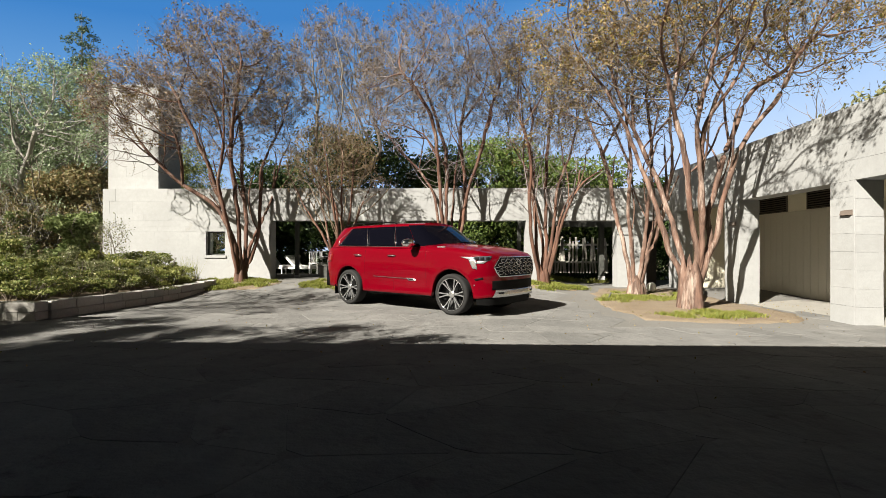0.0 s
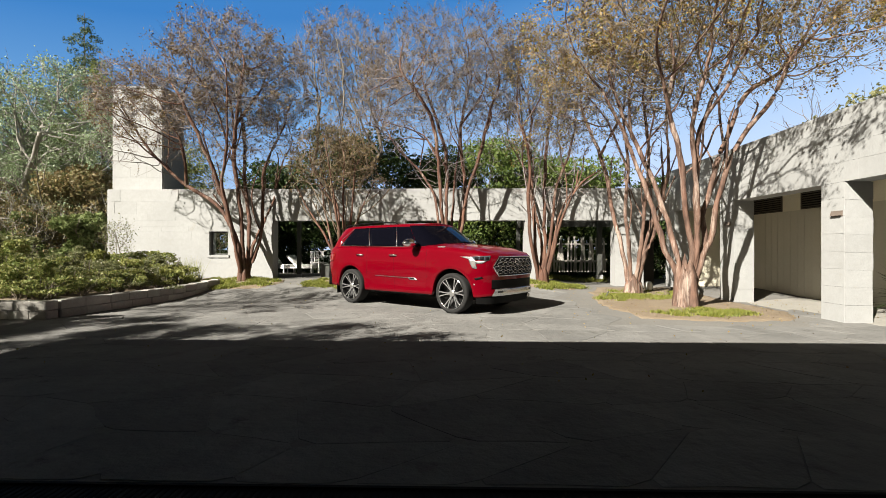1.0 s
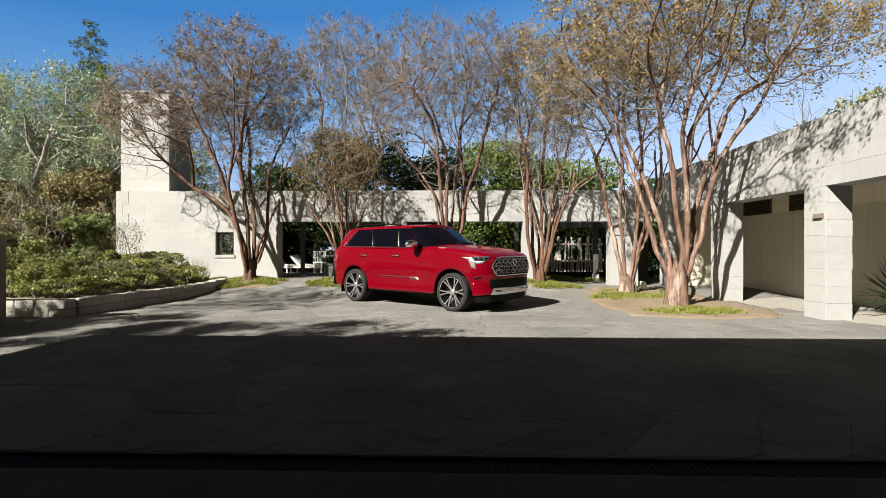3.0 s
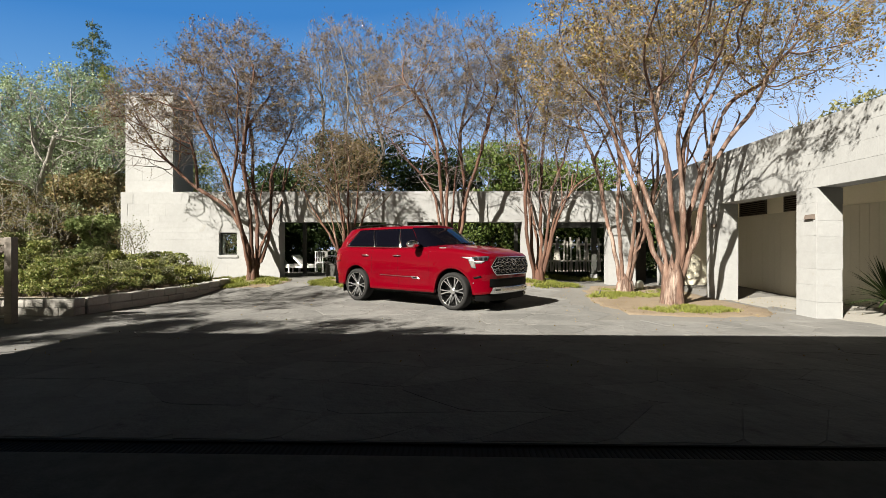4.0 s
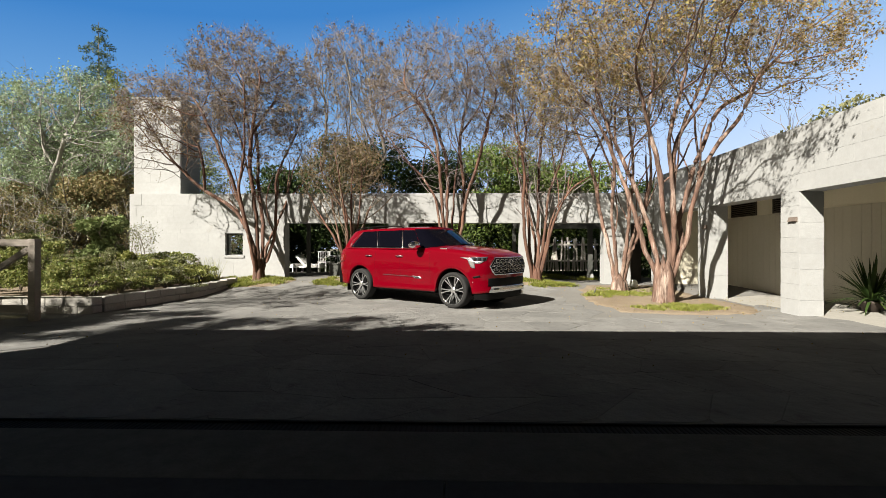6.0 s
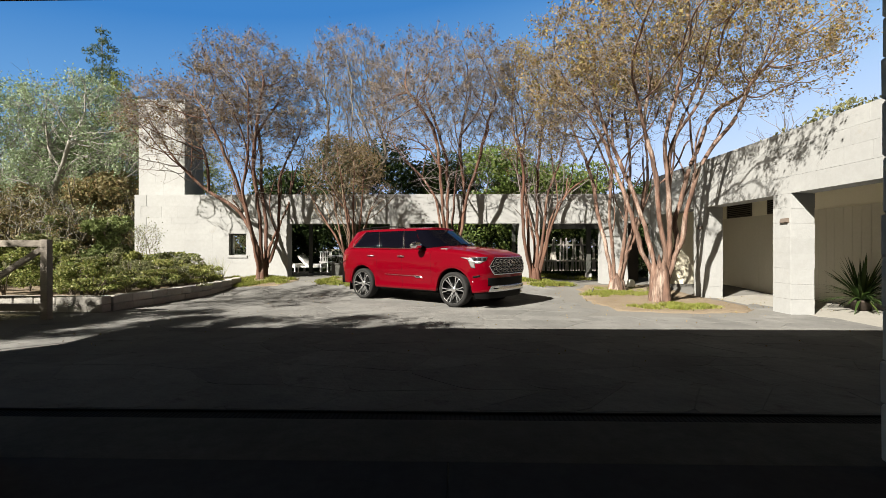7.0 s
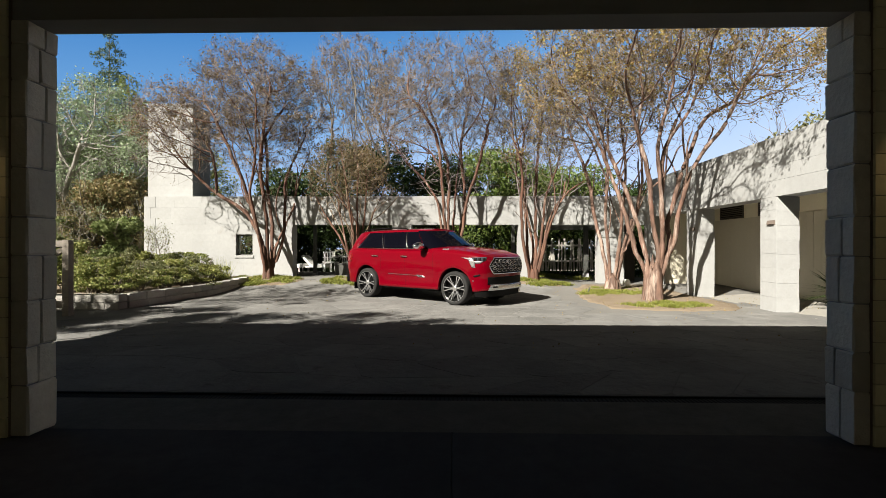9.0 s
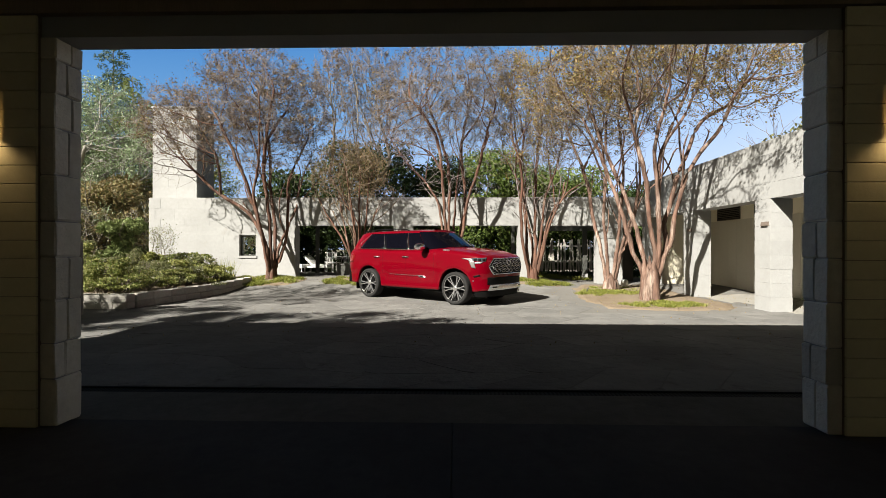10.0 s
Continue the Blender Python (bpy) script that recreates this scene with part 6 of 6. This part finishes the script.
for x in (-3.54, 3.06):
    s = thing("wall_lamp", pose(x, GI - 0.052, 2.20), "dark shaded wall lamp with a warm downward glow", "wall lamp", "lamps beside the doorway")
    part("plate", boxes((-0.05, 0.05, -0.02, 0, 0.02, 0.32), bevel=0.004), TRIM, s)
    part("shade", boxes((-0.09, -0.08, -0.16, -0.02, 0.0, 0.30), (0.08, 0.09, -0.16, -0.02, 0.0, 0.30), (-0.08, 0.08, -0.16, -0.15, 0.0, 0.30), (-0.08, 0.08, -0.15, -0.02, 0.29, 0.30)), TRIM, s, "dark box shade")
    bm = bmesh.new()
    bmesh.ops.create_uvsphere(bm, u_segments=12, v_segments=8, radius=0.028, matrix=pose(0, -0.085, 0.1))
    part("bulb", bm, GLOW, s, "warm glowing bulb")
    lamp = new("bulb_light", bpy.data.lights.new("bulb_light", "SPOT"))
    lamp.data.energy, lamp.data.color, lamp.data.spot_size, lamp.data.shadow_soft_size = 1.2, (1.0, 0.72, 0.40), radians(150), 0.03
    lamp.data.spot_blend = 1.0
    lamp.matrix_world = look((x, GI - 0.137, 2.24), (x, GI - 0.12, 0))


# ---- stones, last ----
def stone_mesh(name, seed, bevel=0.03):
    """A unit stone with softened, slightly uneven edges."""
    r = random.Random(seed)
    bm = bmesh.new()
    bmesh.ops.create_cube(bm, size=1)
    bmesh.ops.bevel(bm, geom=list(bm.edges), offset=bevel, segments=1, affect="EDGES")
    for v in bm.verts:
        v.co += Vector([r.uniform(-1, 1) * bevel * 0.35 for _ in range(3)])
    return mesh_of(name, bm)


def stones(parent, name, mat, rows, bevel=0.03, kinds=4):
    """Stones from rows of (x0, x1, y0, y1, z0, z1), as parts on a few shared meshes."""
    pool = []
    for k in range(kinds):
        me = stone_mesh(name, k + len(rows), bevel)
        me.materials.append(mat)
        pool.append(me)
    for k, (x0, x1, y0, y1, z0, z1) in enumerate(rows):
        ob = part(name, pool[(k * 7 + k // 3) % kinds], mat, parent)
        ob.matrix_basis = Matrix.LocRotScale(((x0 + x1) / 2, (y0 + y1) / 2, (z0 + z1) / 2), None, (x1 - x0, y1 - y0, z1 - z0))


def courses(r, a0, a1, z0, z1, h, length, gap, holes=()):
    """Blocks of running courses in a wall face from a0 to a1: (a, b, z, z), cut round the holes (a0, a1, z0, z1)."""
    out = []
    n = max(1, round((z1 - z0) / h))
    cuts = sorted({z0 + (z1 - z0) * k / n for k in range(n + 1)} | {z for hl in holes for z in hl[2:] if z0 < z < z1})
    cuts = [c for k, c in enumerate(cuts) if k == 0 or c - cuts[k - 1] > 0.07] 
    cuts[-1] = z1
    for zl, zh in zip(cuts[:-1], cuts[1:]):
        zm = (zl + zh) / 2
        spans = [(a0, a1)]
        for ha, hb, hz0, hz1 in holes:
            if hz0 < zm < hz1:
                spans = [q for lo, hi in spans for q in ((lo, min(hi, ha)), (max(lo, hb), hi)) if q[1] - q[0] > 0.02]
        for lo, hi in spans:
            p = lo
            while p < hi - 1e-6:
                q = p + length * r.uniform(0.6, 1.45)
                if hi - q < length * 0.4:
                    q = hi
                out.append((p + gap, q - gap, zl + gap, zh - gap))
                p = q
    return out


r = random.Random(12)
stones(wall_north, "stone", LIME, [(a, b, FAR - 0.016 - r.uniform(0, 0.0015), FAR + 0.05, z, w) for a, b, z, w in courses(
    r, -11.62, 6.93, 0.0, TOP, 0.41, 0.95, 0.0007, [(-8.18, -7.55, 1.12, 1.9), (-6.04, -2.35, -1, LINTEL), (-1.65, 2.28, -1, LINTEL), (3.0, 5.2, -1, LINTEL), (6.12, 6.86, -1, LINTEL)])], 0.003)
stones(wall_east, "stone", LIME, [(EAST - 0.016 - r.uniform(0, 0.004), EAST + 0.05, a, b, z, w) for a, b, z, w in courses(
    r, 1.85, FAR - 0.02, 0.0, 3.83, 0.32, 0.75, 0.0012, [(2.3, 4.97, -1, 2.52), (5.5, 8.29, -1, 2.52), (8.82, 11.59, -1, 2.52), (12.2, 14.75, -1, 2.52)])], 0.006)
for y0 in (8.29, 11.59, 4.97):
    stones(wall_east, "stone", LIME, [(EAST - 0.012, EAST + 0.455 + r.uniform(0, 0.014), y0 - 0.016 - r.uniform(0, 0.004), y0 + 0.04, 0.314 * k + 0.001, 0.314 * k + 0.312) for k in range(8)], 0.006)
stones(tower, "stone", LIME, [(a, b, FAR + 0.335, FAR + 0.40, z, w) for a, b, z, w in courses(r, -11.72, -10.0, 3.32, 6.8, 0.41, 0.8, 0.0008)]
       + [(-10.05, -9.985, a, b, z, w) for a, b, z, w in courses(r, FAR + 0.405, FAR + 1.6, 3.32, 6.8, 0.41, 0.8, 0.0008)], 0.003)
stones(wall_north, "quoin", LIME, [(-11.63, -11.62 + (0.22, 0.42)[k % 2], FAR - 0.024, FAR + 0.05, 0.1 + 0.40 * k, 0.498 + 0.40 * k) for k in range(8)], 0.004)
rows = []
z = 0.05
while z < GTOP - 0.05:
    h = r.uniform(0.25, 0.36)
    h = h if z + h < GTOP - 0.12 else GTOP - z
    for side in (0, 1):
        out = r.uniform(0.0, 0.012)
        xa, xb = (GX0 - 0.21, GX0 + 0.012 + out) if side == 0 else (GX1 - 0.012 - out, GX1 + 0.21)
        if r.random() < 0.55:
            m = GI + r.uniform(0.07, 0.15)
            rows += [(xa, xb - 0.004 if side == 0 else xb, GI - 0.012, m - 0.003, z + 0.003, z + h - 0.003), (xa, xb, m + 0.003, GY + 0.012, z + 0.003, z + h - 0.003)]
        else:
            rows.append((xa, xb, GI - 0.012 + r.uniform(-0.008, 0.004), GY + 0.012, z + 0.003, z + h - 0.003))
    z += h
stones(wall_south, "stone", JAMB, rows, 0.045, 6)

planter = tagged(new("planter_wall"), "low planter wall of grey limestone blocks", "planter", kind="structure")
part("core", boxes((-12.5, -7.66, 8.30, 8.50, -0.05, 0.31), (-7.86, -7.66, 8.30, 8.34, -0.05, 0.31)), MORTAR, planter)
rows = []
for zl, zh in ((0.0, 0.155), (0.16, 0.335)):
    p = -12.5
    while p < -7.57:
        q = min(-7.56, p + r.uniform(0.38, 0.6))
        q = -7.56 if -7.56 - q < 0.2 else q
        rows.append((p + 0.004, q - 0.004, 8.24 - r.uniform(0, 0.012), 8.52, zl + 0.002, zh))
        p = q
stones(planter, "stone", JAMB2, rows, 0.04, 5)
pool = [stone_mesh("stone", 90 + k, 0.04) for k in range(4)]
for me in pool:
    me.materials.append(JAMB2)
along = Vector((0.62, 5.2, 0))
length, d = along.length, along.normalized()
turn = math.degrees(math.atan2(d.y, d.x))
for zl, zh in ((-0.1, 0.155), (0.16, 0.335)):
    p = 0.29
    while p < length:
        q = min(length, p + r.uniform(0.4, 0.62))
        c = Vector((-7.56, 8.24, 0)) + d * (p + q) / 2 + Vector((-d.y, d.x, 0)) * 0.14
        rise = ground_z(c.x, c.y) * 0.45
        ob = part("stone", pool[r.randrange(4)], JAMB2, planter)
        ob.matrix_basis = pose(c.x, c.y, (zl + zh) / 2 + rise, 0, 0, turn) @ Matrix.Diagonal((q - p - 0.008, 0.28, zh - zl - 0.003, 1))
        p = q

# ---- flagstones, an uneven lattice of slabs ----
ISLAND = [(3.55, 8.75), (4.4, 8.42), (5.4, 8.40), (6.35, 8.60), (6.9, 9.6), (6.9, 12.6), (6.7, 14.6), (4.6, 14.6), (3.85, 13.3), (3.45, 11.0)]


def inside(x, y, poly):
    hit = False
    for (ax, ay), (bx, by) in zip(poly, poly[1:] + poly[:1]):
        if (ay > y) != (by > y) and x < (bx - ax) * (y - ay) / (by - ay) + ax:
            hit = not hit
    return hit


def flagstones():
    rg = random.Random(21)
    nx, ny, sx, sy = 19, 17, 0.80, 0.70
    x0, y0 = -7.5, 2.38
    P = {}
    for j in range(ny + 1):
        for i in range(nx + 1):
            jx = rg.uniform(-0.24, 0.24) + (0.25 if j % 2 else -0.25) * sx
            jy = rg.uniform(-0.21, 0.21) if j else 0
            P[i, j] = (x0 + i * sx + jx, y0 + j * sy + jy)
    for j in range(ny):
        for i in range(nx):
            q = [P[i, j], P[i + 1, j], P[i + 1, j + 1], P[i, j + 1]]
            cx, cy = sum(a for a, _ in q) / 4, sum(b for _, b in q) / 4
            if inside(cx, cy, ISLAND) or cy > 14.0 or cx > 7.6 or (cx < -7.3 and cy > 8) or any(inside(a, b, ISLAND) for a, b in q):
                continue
            base, lift = ground_z(cx, cy), rg.uniform(0.0, 0.003)
            tilt = (rg.uniform(-0.002, 0.002), rg.uniform(-0.002, 0.002))
            ring = []
            n = len(q)
            for k in range(n):
                a, b = q[k], q[(k + 1) % n]
                for t in (0.1, 0.5, 0.9):
                    bow = rg.uniform(-0.02, 0.02) if t == 0.5 else 0
                    ring.append((a[0] + (b[0] - a[0]) * t + bow, a[1] + (b[1] - a[1]) * t + bow))
            V, F = [], []
            for f, dz in ((0.998, -0.03), (0.998, -0.003), (0.988, 0.001)):
                for x, y in ring:
                    px, py = cx + (x - cx) * f, cy + (y - cy) * f
                    V.append((px - cx, py - cy, ground_z(px, py) - base + dz + lift + tilt[0] * (px - cx) + tilt[1] * (py - cy)))
            m = len(ring)
            for s in range(2):
                F += [(s * m + k, s * m + (k + 1) % m, (s + 1) * m + (k + 1) % m, (s + 1) * m + k) for k in range(m)]
            F.append(tuple(2 * m + k for k in range(m)))
            ob = part("flagstone", raw("flagstone", V, F), FLAG, pavement)
            ob.location = (cx, cy, base)


flagstones()
